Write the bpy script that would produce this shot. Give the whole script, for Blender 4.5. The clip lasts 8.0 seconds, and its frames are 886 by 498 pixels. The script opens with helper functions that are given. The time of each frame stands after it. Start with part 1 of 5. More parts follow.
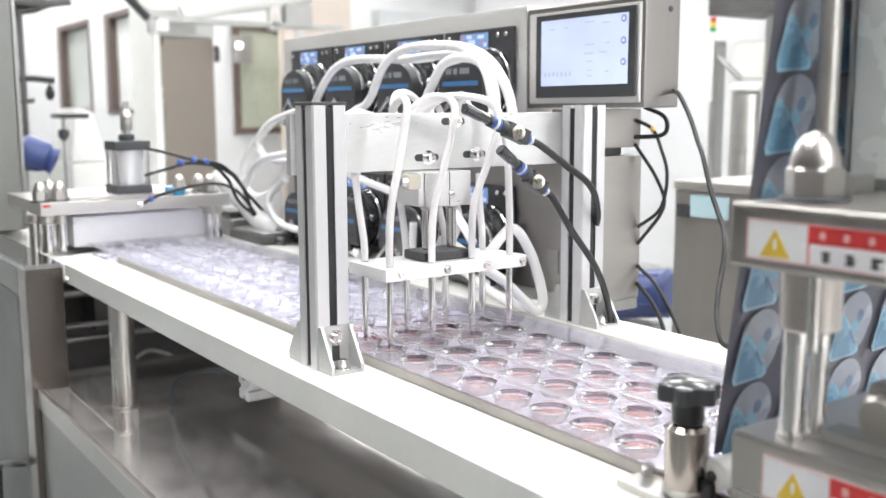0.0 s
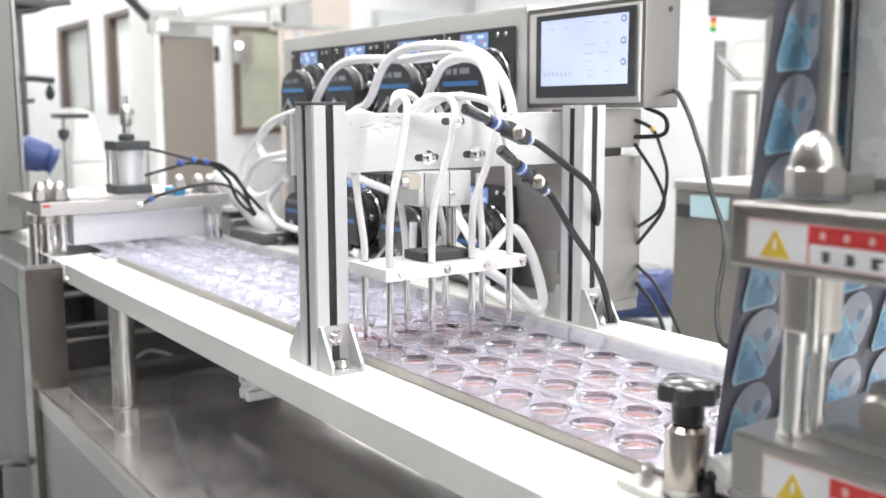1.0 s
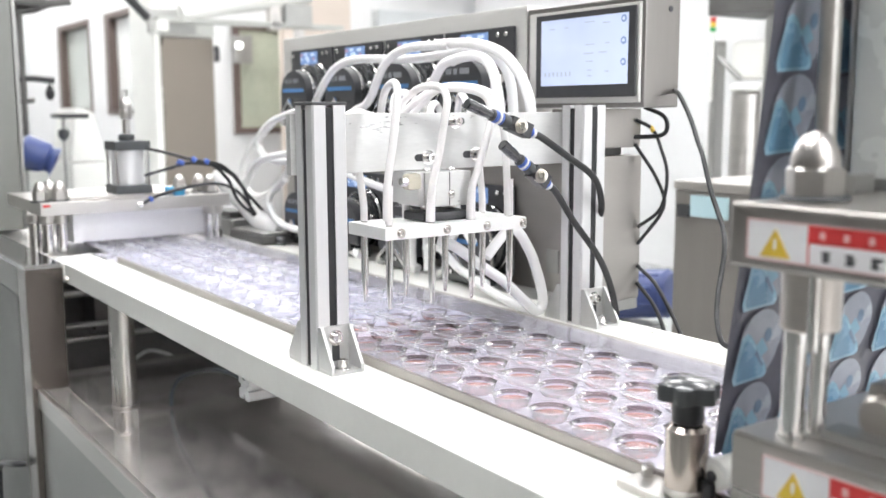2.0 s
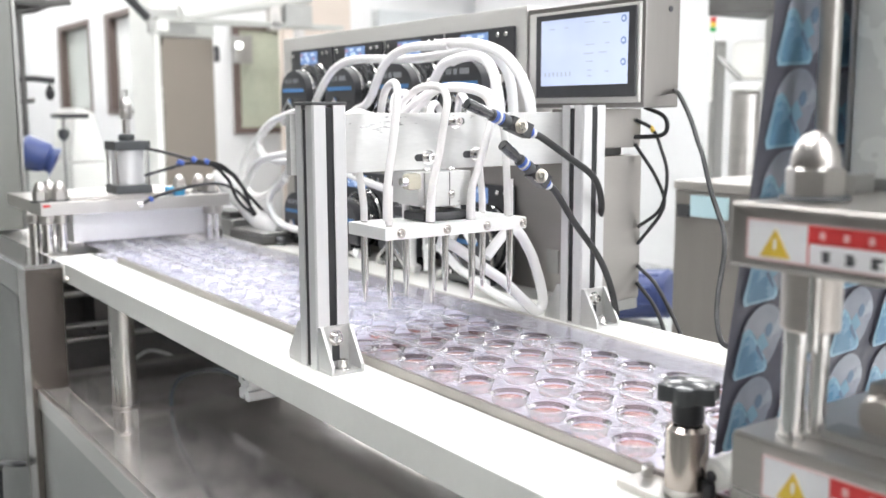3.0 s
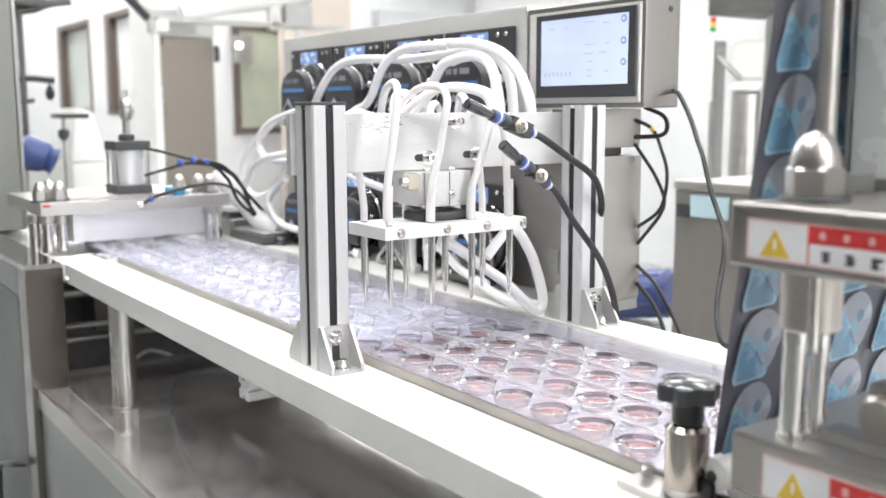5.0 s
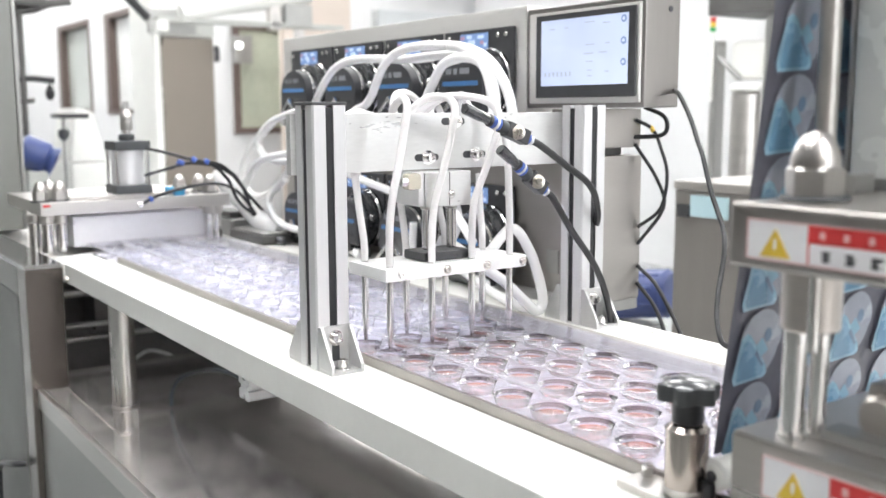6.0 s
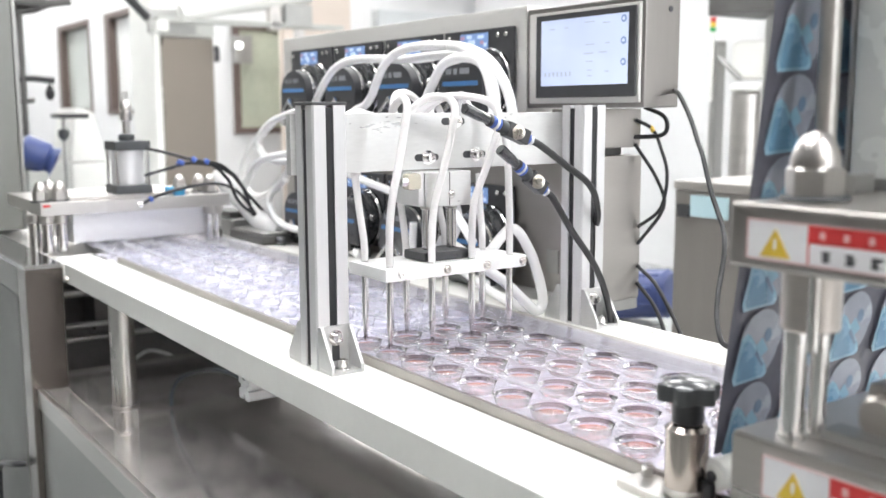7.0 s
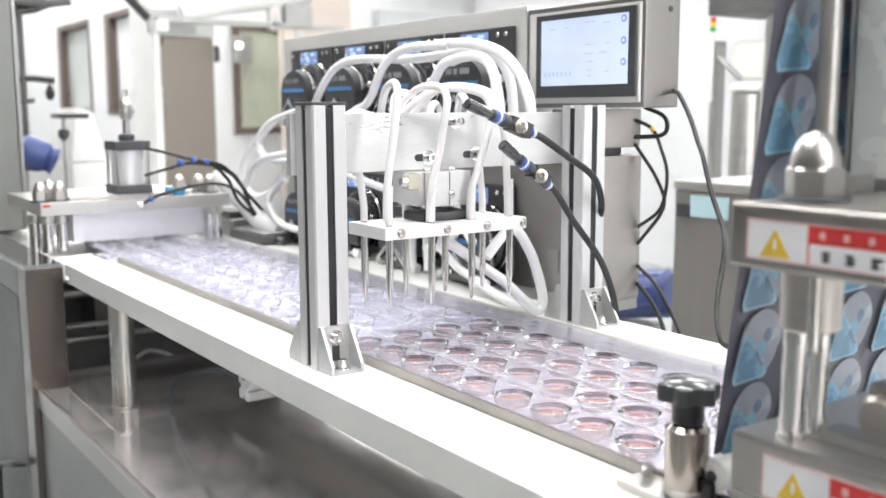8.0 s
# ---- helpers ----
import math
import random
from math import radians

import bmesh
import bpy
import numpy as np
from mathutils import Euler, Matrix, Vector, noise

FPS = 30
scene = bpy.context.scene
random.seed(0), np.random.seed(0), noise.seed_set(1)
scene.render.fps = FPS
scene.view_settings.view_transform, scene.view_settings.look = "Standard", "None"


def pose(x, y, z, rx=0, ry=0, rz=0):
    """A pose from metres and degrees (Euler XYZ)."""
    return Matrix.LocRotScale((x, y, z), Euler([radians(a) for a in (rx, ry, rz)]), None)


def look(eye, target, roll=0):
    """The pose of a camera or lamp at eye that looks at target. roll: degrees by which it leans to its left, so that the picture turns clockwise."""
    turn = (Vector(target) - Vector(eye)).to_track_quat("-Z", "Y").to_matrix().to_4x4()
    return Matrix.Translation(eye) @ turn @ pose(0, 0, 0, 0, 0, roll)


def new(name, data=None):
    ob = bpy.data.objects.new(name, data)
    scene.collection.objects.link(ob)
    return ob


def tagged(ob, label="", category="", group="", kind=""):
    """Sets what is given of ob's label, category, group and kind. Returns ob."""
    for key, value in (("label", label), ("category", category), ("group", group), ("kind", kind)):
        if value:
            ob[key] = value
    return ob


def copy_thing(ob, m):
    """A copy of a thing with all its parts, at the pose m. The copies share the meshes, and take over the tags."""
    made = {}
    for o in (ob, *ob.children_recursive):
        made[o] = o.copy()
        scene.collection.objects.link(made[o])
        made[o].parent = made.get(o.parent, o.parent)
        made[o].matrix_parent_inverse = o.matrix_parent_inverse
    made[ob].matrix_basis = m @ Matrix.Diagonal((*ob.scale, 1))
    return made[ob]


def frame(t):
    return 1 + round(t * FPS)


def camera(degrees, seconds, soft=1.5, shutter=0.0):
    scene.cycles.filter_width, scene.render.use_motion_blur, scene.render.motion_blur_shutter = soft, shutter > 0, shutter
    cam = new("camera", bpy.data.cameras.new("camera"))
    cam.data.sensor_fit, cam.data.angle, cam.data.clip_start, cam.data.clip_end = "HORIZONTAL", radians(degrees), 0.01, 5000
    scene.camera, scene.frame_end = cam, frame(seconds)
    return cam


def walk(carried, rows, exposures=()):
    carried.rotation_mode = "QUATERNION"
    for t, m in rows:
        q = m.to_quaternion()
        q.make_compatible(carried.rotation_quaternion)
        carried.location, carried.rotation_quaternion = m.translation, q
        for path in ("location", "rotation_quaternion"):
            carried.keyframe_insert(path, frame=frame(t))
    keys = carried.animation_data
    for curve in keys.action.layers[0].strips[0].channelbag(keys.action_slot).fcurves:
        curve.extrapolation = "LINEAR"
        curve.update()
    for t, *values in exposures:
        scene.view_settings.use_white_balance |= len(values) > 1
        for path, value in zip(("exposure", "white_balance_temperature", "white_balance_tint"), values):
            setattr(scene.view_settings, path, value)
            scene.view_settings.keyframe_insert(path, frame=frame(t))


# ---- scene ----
cam = camera(48.764, 8.0, soft=1.45)
EYE = Vector((0.9, -0.433, 1.17243))
AIM = EYE + Vector((-0.81198, 0.56650, -0.14058))
walk(cam, [(0.0, look(EYE, AIM, -0.246)), (8.0, look(EYE, AIM, -0.246))])
cam.data.dof.use_dof = True
cam.data.dof.focus_distance = 1.02
cam.data.dof.aperture_fstop = 6.5

# ---- light ----
scene.view_settings.exposure = 0.41
world = bpy.data.worlds.new("world")
scene.world = world
world.use_nodes = True
world.node_tree.nodes["Background"].inputs["Color"].default_value = (0.9, 0.95, 1.0, 1)
world.node_tree.nodes["Background"].inputs["Strength"].default_value = 0.3


# ---- materials ----
def surf(name, col, rough=0.4, metal=0.0, var=0.12, scale=25.0, bump=0.03, stretch=(1, 1, 1), rvar=0.1, coat=0.0, spec=0.5):
    m = bpy.data.materials.new(name)
    m.use_nodes = True
    n, l = m.node_tree.nodes, m.node_tree.links
    b = n["Principled BSDF"]
    tc, mp = n.new("ShaderNodeTexCoord"), n.new("ShaderNodeMapping")
    mp.inputs["Scale"].default_value = stretch
    l.new(tc.outputs["Object"], mp.inputs["Vector"])
    n1, n2 = n.new("ShaderNodeTexNoise"), n.new("ShaderNodeTexNoise")
    n1.inputs["Scale"].default_value, n1.inputs["Detail"].default_value = scale, 4
    n2.inputs["Scale"].default_value, n2.inputs["Detail"].default_value = scale * 14, 2
    l.new(mp.outputs["Vector"], n1.inputs["Vector"])
    l.new(mp.outputs["Vector"], n2.inputs["Vector"])
    add = n.new("ShaderNodeMath")
    add.operation = "MULTIPLY_ADD"
    add.inputs[1].default_value = 0.35
    l.new(n2.outputs["Fac"], add.inputs[0])
    l.new(n1.outputs["Fac"], add.inputs[2])
    ramp = n.new("ShaderNodeMapRange")
    ramp.inputs["From Min"].default_value, ramp.inputs["From Max"].default_value = 0.4, 0.95
    ramp.inputs["To Min"].default_value, ramp.inputs["To Max"].default_value = 1 - var, 1 + var * 0.6
    l.new(add.outputs[0], ramp.inputs["Value"])
    mul = n.new("ShaderNodeVectorMath")
    mul.operation = "SCALE"
    mul.inputs[0].default_value = col
    l.new(ramp.outputs["Result"], mul.inputs["Scale"])
    l.new(mul.outputs["Vector"], b.inputs["Base Color"])
    rr = n.new("ShaderNodeMapRange")
    rr.inputs["From Min"].default_value, rr.inputs["From Max"].default_value = 0.35, 1.0
    rr.inputs["To Min"].default_value, rr.inputs["To Max"].default_value = max(0.02, rough - rvar), rough + rvar
    l.new(add.outputs[0], rr.inputs["Value"])
    l.new(rr.outputs["Result"], b.inputs["Roughness"])
    b.inputs["Metallic"].default_value = metal
    b.inputs["Specular IOR Level"].default_value = spec
    b.inputs["Coat Weight"].default_value = coat
    if bump:
        bp = n.new("ShaderNodeBump")
        bp.inputs["Strength"].default_value, bp.inputs["Distance"].default_value = bump, 0.002
        l.new(n2.outputs["Fac"], bp.inputs["Height"])
        l.new(bp.outputs["Normal"], b.inputs["Normal"])
    return m


def clear(name, tint, haze, ior=1.45, rough=0.06, white=(0.9, 0.9, 0.95), wave=0.15, through_light=0.0, ripple=60):
    """Thin clear plastic or liquid: see-through with gloss and a little milky haze."""
    m = bpy.data.materials.new(name)
    m.use_nodes = True
    n, l = m.node_tree.nodes, m.node_tree.links
    n.remove(n["Principled BSDF"])
    out = n["Material Output"]
    tr, gl, df = n.new("ShaderNodeBsdfTransparent"), n.new("ShaderNodeBsdfGlossy"), n.new("ShaderNodeBsdfDiffuse")
    tr.inputs["Color"].default_value = (*tint, 1)
    df.inputs["Color"].default_value = (*white, 1)
    gl.inputs["Roughness"].default_value = rough
    tex, bp = n.new("ShaderNodeTexNoise"), n.new("ShaderNodeBump")
    tc = n.new("ShaderNodeTexCoord")
    l.new(tc.outputs["Object"], tex.inputs["Vector"])
    tex.inputs["Scale"].default_value = ripple
    bp.inputs["Strength"].default_value, bp.inputs["Distance"].default_value = wave, 0.004
    l.new(tex.outputs["Fac"], bp.inputs["Height"])
    l.new(bp.outputs["Normal"], gl.inputs["Normal"])
    fr = n.new("ShaderNodeFresnel")
    fr.inputs["IOR"].default_value = ior
    l.new(bp.outputs["Normal"], fr.inputs["Normal"])
    m1, m2 = n.new("ShaderNodeMixShader"), n.new("ShaderNodeMixShader")
    m1.inputs["Fac"].default_value = haze
    l.new(tr.outputs[0], m1.inputs[1])
    tl, m0 = n.new("ShaderNodeBsdfTranslucent"), n.new("ShaderNodeMixShader")
    tl.inputs["Color"].default_value = (*white, 1)
    m0.inputs["Fac"].default_value = through_light
    l.new(df.outputs[0], m0.inputs[1])
    l.new(tl.outputs[0], m0.inputs[2])
    l.new(m0.outputs[0], m1.inputs[2])
    l.new(fr.outputs[0], m2.inputs["Fac"])
    l.new(m1.outputs[0], m2.inputs[1])
    l.new(gl.outputs[0], m2.inputs[2])
    l.new(m2.outputs[0], out.inputs["Surface"])
    return m


def glow(name, col, strength, vary=0.0):
    m = bpy.data.materials.new(name)
    m.use_nodes = True
    n, l = m.node_tree.nodes, m.node_tree.links
    b = n["Principled BSDF"]
    b.inputs["Base Color"].default_value = (*[c * 0.2 for c in col], 1)
    b.inputs["Roughness"].default_value = 0.15
    b.inputs["Emission Color"].default_value = (*col, 1)
    b.inputs["Emission Strength"].default_value = strength
    if vary:
        tc, tex, mr = n.new("ShaderNodeTexCoord"), n.new("ShaderNodeTexNoise"), n.new("ShaderNodeMapRange")
        l.new(tc.outputs["Object"], tex.inputs["Vector"])
        tex.inputs["Scale"].default_value = 9
        mr.inputs["To Min"].default_value, mr.inputs["To Max"].default_value = strength * (1 - vary), strength * (1 + vary)
        l.new(tex.outputs["Fac"], mr.inputs["Value"])
        l.new(mr.outputs["Result"], b.inputs["Emission Strength"])
    return m


WHITE = surf("white_paint", (0.76, 0.76, 0.735), 0.38, 0, 0.06, 8, 0.03)
WALL = surf("wall_paint", (0.70, 0.70, 0.71), 0.6, 0, 0.06, 2, 0.02)
ALU = surf("anodised_aluminium", (0.70, 0.70, 0.71), 0.42, 0.5, 0.08, 14, 0.04, (1, 1, 0.15))
MILLED = surf("milled_aluminium", (0.66, 0.66, 0.655), 0.34, 0.55, 0.14, 16, 0.05, (1, 0.35, 1.6))
BRIGHT_ALU = surf("bright_milled_aluminium", (0.86, 0.86, 0.86), 0.36, 0.2, 0.08, 30, 0.04)
CREAM = clear("cream_plastic", (0.97, 0.95, 0.86), 0.5, 1.45, 0.12, (0.94, 0.90, 0.78), 0.05, 0.2)
PINK_LINE = surf("pink_print", (0.70, 0.42, 0.42), 0.45, 0, 0.08, 20, 0.0)
STEEL = surf("brushed_steel", (0.62, 0.60, 0.58), 0.36, 1.0, 0.07, 9, 0.02, (0.25, 1, 4))
# uneven tone is scuffs and also streaky reflections painted into the tray
STEEL_TRAY = surf("worn_reflection_steel", (0.80, 0.765, 0.745), 0.10, 0.72, 0.22, 8, 0.006, (1.0, 2.4, 1), 0.12)
STEEL_DARK = surf("grey_steel", (0.40, 0.40, 0.39), 0.38, 0.8, 0.15, 7, 0.05)
CHROME = surf("polished_steel", (0.78, 0.77, 0.76), 0.12, 1.0, 0.06, 20, 0.01, (1, 1, 0.2), 0.05)
STRIP = surf("guide_strip_metal", (0.43, 0.405, 0.38), 0.42, 0.6, 0.2, 30, 0.06, (0.2, 1, 1))
RUBBER = surf("black_rubber", (0.020, 0.020, 0.023), 0.38, 0, 0.2, 60, 0.05)
BLACK = surf("black_plastic", (0.045, 0.046, 0.051), 0.34, 0, 0.2, 50, 0.04)
BLACK_GLOSS = surf("black_gloss_plastic", (0.05, 0.052, 0.058), 0.22, 0.4, 0.2, 30, 0.01, (1, 1, 1), 0.06, 1.0)
GREY_END = surf("dark_grey_casting", (0.07, 0.075, 0.08), 0.45, 0.2, 0.2, 60, 0.08)
SILICONE = clear("milky_silicone", (0.99, 0.985, 0.99), 0.94, 1.30, 0.2, (0.998, 0.995, 0.998), 0.05, 0.16)
PANEL_STEEL = surf("satin_panel_steel", (0.74, 0.73, 0.71), 0.38, 0.45, 0.07, 9, 0.02, (0.25, 1, 4))
# warm tint stands in for brown reflections on the press
PRESS_STEEL = surf("brown_tinted_press_steel", (0.53, 0.495, 0.465), 0.34, 1.0, 0.12, 9, 0.03, (0.3, 1, 3))
COLUMN = surf("brown_mirror_steel", (0.23, 0.205, 0.19), 0.20, 1.0, 0.24, 6, 0.01, (1, 1, 0.4), 0.08)
TOP_STEEL = surf("mirror_top_steel", (0.58, 0.58, 0.585), 0.13, 1.0, 0.08, 8, 0.005, (1, 1, 1), 0.05)
BLUE = surf("blue_plastic", (0.07, 0.14, 0.50), 0.35, 0, 0.15, 40, 0.02)
BLUE_BAR = surf("blue_print", (0.07, 0.22, 0.50), 0.4, 0, 0.1, 40, 0)
GREY_PRINT = surf("grey_print", (0.25, 0.26, 0.28), 0.5, 0, 0.1, 40, 0)
BLUE_PAINT = surf("blue_enamel", (0.05, 0.075, 0.22), 0.35, 0, 0.2, 10, 0.04)
GREY_PAINT = surf("grey_enamel", (0.45, 0.46, 0.44), 0.42, 0, 0.1, 6, 0.03)
DARK = surf("dark_machine_paint", (0.10, 0.098, 0.096), 0.5, 0.2, 0.3, 12, 0.06)
RED = surf("red_print", (0.62, 0.05, 0.05), 0.45, 0, 0.08, 20, 0.0)
YELLOW = surf("yellow_print", (0.72, 0.50, 0.06), 0.45, 0, 0.08, 20, 0.0)
LABEL = surf("white_label", (0.78, 0.78, 0.80), 0.35, 0, 0.05, 20, 0.0)
INK = surf("dark_ink", (0.06, 0.06, 0.07), 0.5, 0, 0.1, 20, 0.0)
RIM = clear("cup_rim_plastic", (0.95, 0.95, 0.98), 0.22, 1.65, 0.06, (0.95, 0.95, 1.0), 0.1)
WEB = clear("clear_plastic", (0.85, 0.84, 0.91), 0.215, 1.47, 0.06, (0.84, 0.85, 0.98), 0.3)
CUPM = clear("clear_cup_plastic", (0.90, 0.90, 0.95), 0.02, 1.06, 0.06, (0.88, 0.88, 0.98), 0.2, 0.0, 110)
# empty cups: milky haze stands in for reflections off their walls
EMPTY_CUP = clear("hazy_cup_plastic", (0.90, 0.90, 0.945), 0.13, 1.09, 0.14, (0.87, 0.875, 0.95), 0.25, 0.3, 90)
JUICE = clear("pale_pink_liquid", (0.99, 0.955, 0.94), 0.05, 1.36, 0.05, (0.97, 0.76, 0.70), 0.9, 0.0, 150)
# pink liquid, with refracted glints at its edge painted as stronger pink
EDGE_GLINT = clear("pink_edge_glint", (0.94, 0.64, 0.58), 0.15, 1.40, 0.04, (0.97, 0.58, 0.50), 0.9, 0.0, 150)
# dark tint paints the reflection seen in the wall of filled cups
WALL_REFLECTION = clear("dark_wall_reflection", (0.54, 0.49, 0.485), 0.02, 1.40, 0.05, (0.8, 0.65, 0.65), 0.8, 0.0, 130)
BEAD = clear("bead_plastic", (0.96, 0.96, 0.99), 0.27, 1.45, 0.08, (0.92, 0.93, 1.0), 0.1)
FILM = surf("printed_film_dark", (0.15, 0.15, 0.18), 0.22, 0.0, 0.2, 8, 0.06, (1, 1, 1), 0.06, 0.4)
FILM_BLUE = surf("film_blue_print", (0.13, 0.26, 0.38), 0.25, 0, 0.2, 60, 0.02)
FILM_EDGE = surf("film_pale_blue_print", (0.22, 0.37, 0.48), 0.25, 0, 0.1, 60, 0.02)
FILM_WHITE = surf("film_pale_print", (0.28, 0.30, 0.35), 0.25, 0, 0.12, 60, 0.02)
FILM_INK = surf("film_slate_print", (0.10, 0.16, 0.24), 0.3, 0, 0.12, 60, 0.02)
SCREEN = glow("screen_light", (0.62, 0.71, 0.97), 0.72, 0.3)
UI_BLUE = glow("screen_icon_blue", (0.30, 0.40, 0.66), 0.65)
UI_GREY = glow("screen_grey", (0.48, 0.54, 0.68), 0.7)
DISP = glow("display_blue", (0.22, 0.34, 0.62), 0.7)
DISP_W = glow("display_white", (0.55, 0.68, 0.90), 0.8)
DISP_R = glow("display_red", (0.52, 0.34, 0.48), 0.6)
TUBING = clear("milky_tubing", (0.98, 0.95, 0.96), 0.84, 1.36, 0.12, (1.0, 0.98, 0.985), 0.05, 0.12)
BRACKET = surf("cast_aluminium", (0.60, 0.60, 0.60), 0.42, 0.6, 0.12, 40, 0.06)
SATIN = surf("satin_steel", (0.66, 0.64, 0.62), 0.24, 1.0, 0.05, 12, 0.004, (1, 1, 0.15))
# darker copy of brushed_steel, weaker reflected light put into the colour
DARKER_STEEL = surf("darker_brushed_steel", (0.43, 0.41, 0.39), 0.36, 1.0, 0.07, 9, 0.02, (0.25, 1, 4))
HOUSING_STEEL = surf("darker_satin_steel", (0.30, 0.285, 0.275), 0.34, 0.9, 0.08, 9, 0.02, (4, 4, 0.25))
BACK_STEEL = surf("pale_rear_sheet", (0.62, 0.60, 0.58), 0.4, 0.3, 0.2, 5, 0.03)
BRASS = surf("nickel_brass", (0.72, 0.68, 0.61), 0.32, 1.0, 0.08, 30, 0.01)
DOME = surf("satin_dome_steel", (0.62, 0.59, 0.57), 0.33, 1.0, 0.08, 40, 0.02)
POST_STEEL = surf("turned_post_steel", (0.43, 0.385, 0.355), 0.15, 1.0, 0.10, 12, 0.01, (1, 1, 0.1), 0.06)
BLUE_HOSE = clear("clear_blue_hose", (0.72, 0.80, 0.90), 0.16, 1.4, 0.1, (0.62, 0.74, 0.90), 0.05)
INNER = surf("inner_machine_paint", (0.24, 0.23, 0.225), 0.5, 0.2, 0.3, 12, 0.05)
BED = surf("pale_bed_plate", (0.88, 0.88, 0.93), 0.28, 0.40, 0.1, 12, 0.04)
GREEN_GREY = surf("grey_green_enamel", (0.19, 0.195, 0.185), 0.42, 0, 0.08, 5, 0.03)
BROWN = surf("brown_frame", (0.13, 0.095, 0.085), 0.45, 0, 0.15, 8, 0.02)
BROWN_STEEL = surf("brown_brushed_steel", (0.27, 0.238, 0.208), 0.30, 0.9, 0.02, 2, 0.0, (1, 1, 0.3))
PANE = surf("grey_pane", (0.50, 0.53, 0.50), 0.12, 0, 0.1, 2, 0.0)
PANE_WHITE = surf("white_pane", (0.80, 0.81, 0.80), 0.2, 0, 0.05, 2, 0.0)
PANE_GREEN = surf("green_pane", (0.50, 0.53, 0.43), 0.15, 0, 0.2, 3, 0.0)
LAMP_GLINT = glow("lamp_glint_glow", (1, 1, 1), 3.0)
SKY = surf("sky_blue_plastic", (0.06, 0.36, 0.66), 0.35, 0, 0.1, 30, 0.01)
# colour of unseen walls, brown so that steel facing them reflects darker
UNSEEN_WALL = surf("unseen_wall_brown", (0.50, 0.465, 0.44), 0.6, 0, 0.15, 1, 0.02)
# power of the added fill light in the east wall
FRONT_FILL = 58.0
LEDW = glow("led_panel", (1.0, 0.995, 0.985), 10.5)


# ---- builders ----
BASE = {}


def thing(name, at, label, category, group="", kind=""):
    ob = new(name)
    ob.location = at
    ob.empty_display_size = 0.02
    BASE[ob] = Vector(at)
    return tagged(ob, label, category, group, kind)


def part(name, bm, material, parent=None, label="", smooth=True):
    """Links a bmesh, drawn in world coordinates, as one mesh object under a thing or a part."""
    base = BASE.get(parent, Vector((0, 0, 0)))
    bmesh.ops.translate(bm, verts=bm.verts, vec=-base)
    me = bpy.data.meshes.new(name)
    bm.to_mesh(me)
    bm.free()
    me.materials.append(material)
    if smooth:
        me.shade_smooth()
        me.set_sharp_from_angle(angle=radians(38))
    ob = new(name, me)
    if smooth:
        even = ob.modifiers.new("even_shading", "WEIGHTED_NORMAL")
        even.keep_sharp = True
    if parent:
        ob.parent = parent
    BASE[ob] = base
    if label:
        ob["label"] = label
    return ob


def whole(name, bm, material, label, category, group="", kind="", smooth=True):
    return tagged(part(name, bm, material, None, "", smooth), label, category, group, kind)


def box(x0, x1, y0, y1, z0, z1, bevel=0.0015, bm=None, seg=2):
    tmp = bmesh.new()
    bmesh.ops.create_cube(tmp, size=1.0, matrix=Matrix.Translation(((x0 + x1) / 2, (y0 + y1) / 2, (z0 + z1) / 2)) @ Matrix.Diagonal((x1 - x0, y1 - y0, z1 - z0, 1)))
    if bevel:
        bmesh.ops.bevel(tmp, geom=tmp.edges[:], offset=bevel, segments=seg, affect="EDGES", profile=0.6)
    return join(bm, tmp)


def join(bm, tmp):
    if bm is None:
        return tmp
    me = bpy.data.meshes.new("tmp")
    tmp.to_mesh(me)
    tmp.free()
    bm.from_mesh(me)
    bpy.data.meshes.remove(me)
    return bm


def lathe(profile, at, way=(0, 0, 1), seg=28, bm=None, turn=0.0):
    """Profile of (radius, height), turned about an axis through at."""
    tmp = bmesh.new()
    q = Vector(way).to_track_quat("Z", "Y").to_matrix().to_4x4()
    m = Matrix.Translation(at) @ q
    rings = []
    for r, h in profile:
        if r < 1e-6:
            rings.append([tmp.verts.new(m @ Vector((0, 0, h)))])
        else:
            rings.append([tmp.verts.new(m @ Vector((r * math.cos(a), r * math.sin(a), h))) for a in (turn + 2 * math.pi * k / seg for k in range(seg))])
    for a, b in zip(rings, rings[1:]):
        for k in range(seg):
            j = (k + 1) % seg
            if len(a) == 1 and len(b) == 1:
                continue
            if len(a) == 1:
                tmp.faces.new((a[0], b[k], b[j]))
            elif len(b) == 1:
                tmp.faces.new((a[k], a[j], b[0]))
            else:
                tmp.faces.new((a[k], a[j], b[j], b[k]))
    bmesh.ops.recalc_face_normals(tmp, faces=tmp.faces)
    return join(bm, tmp)


def rod(p0, p1, r, seg=20, bm=None, bevel=None, turn=0.0):
    p0, p1 = Vector(p0), Vector(p1)
    n = (p1 - p0).length
    c = min(r * 0.2, n * 0.2) if bevel is None else bevel
    return lathe([(0, 0), (r - c, 0), (r, c), (r, n - c), (r - c, n), (0, n)], p0, p1 - p0, seg, bm, turn)


def curve_points(pts, n=8):
    pts = [Vector(p) for p in pts]
    ext = [2 * pts[0] - pts[1]] + pts + [2 * pts[-1] - pts[-2]]
    out = []
    for i in range(1, len(ext) - 2):
        a, b, c, d = ext[i - 1:i + 3]
        for k in range(n):
            t = k / n
            out.append(0.5 * ((2 * b) + (c - a) * t + (2 * a - 5 * b + 4 * c - d) * t * t + (3 * b - a - 3 * c + d) * t ** 3))
    return out + [pts[-1]]


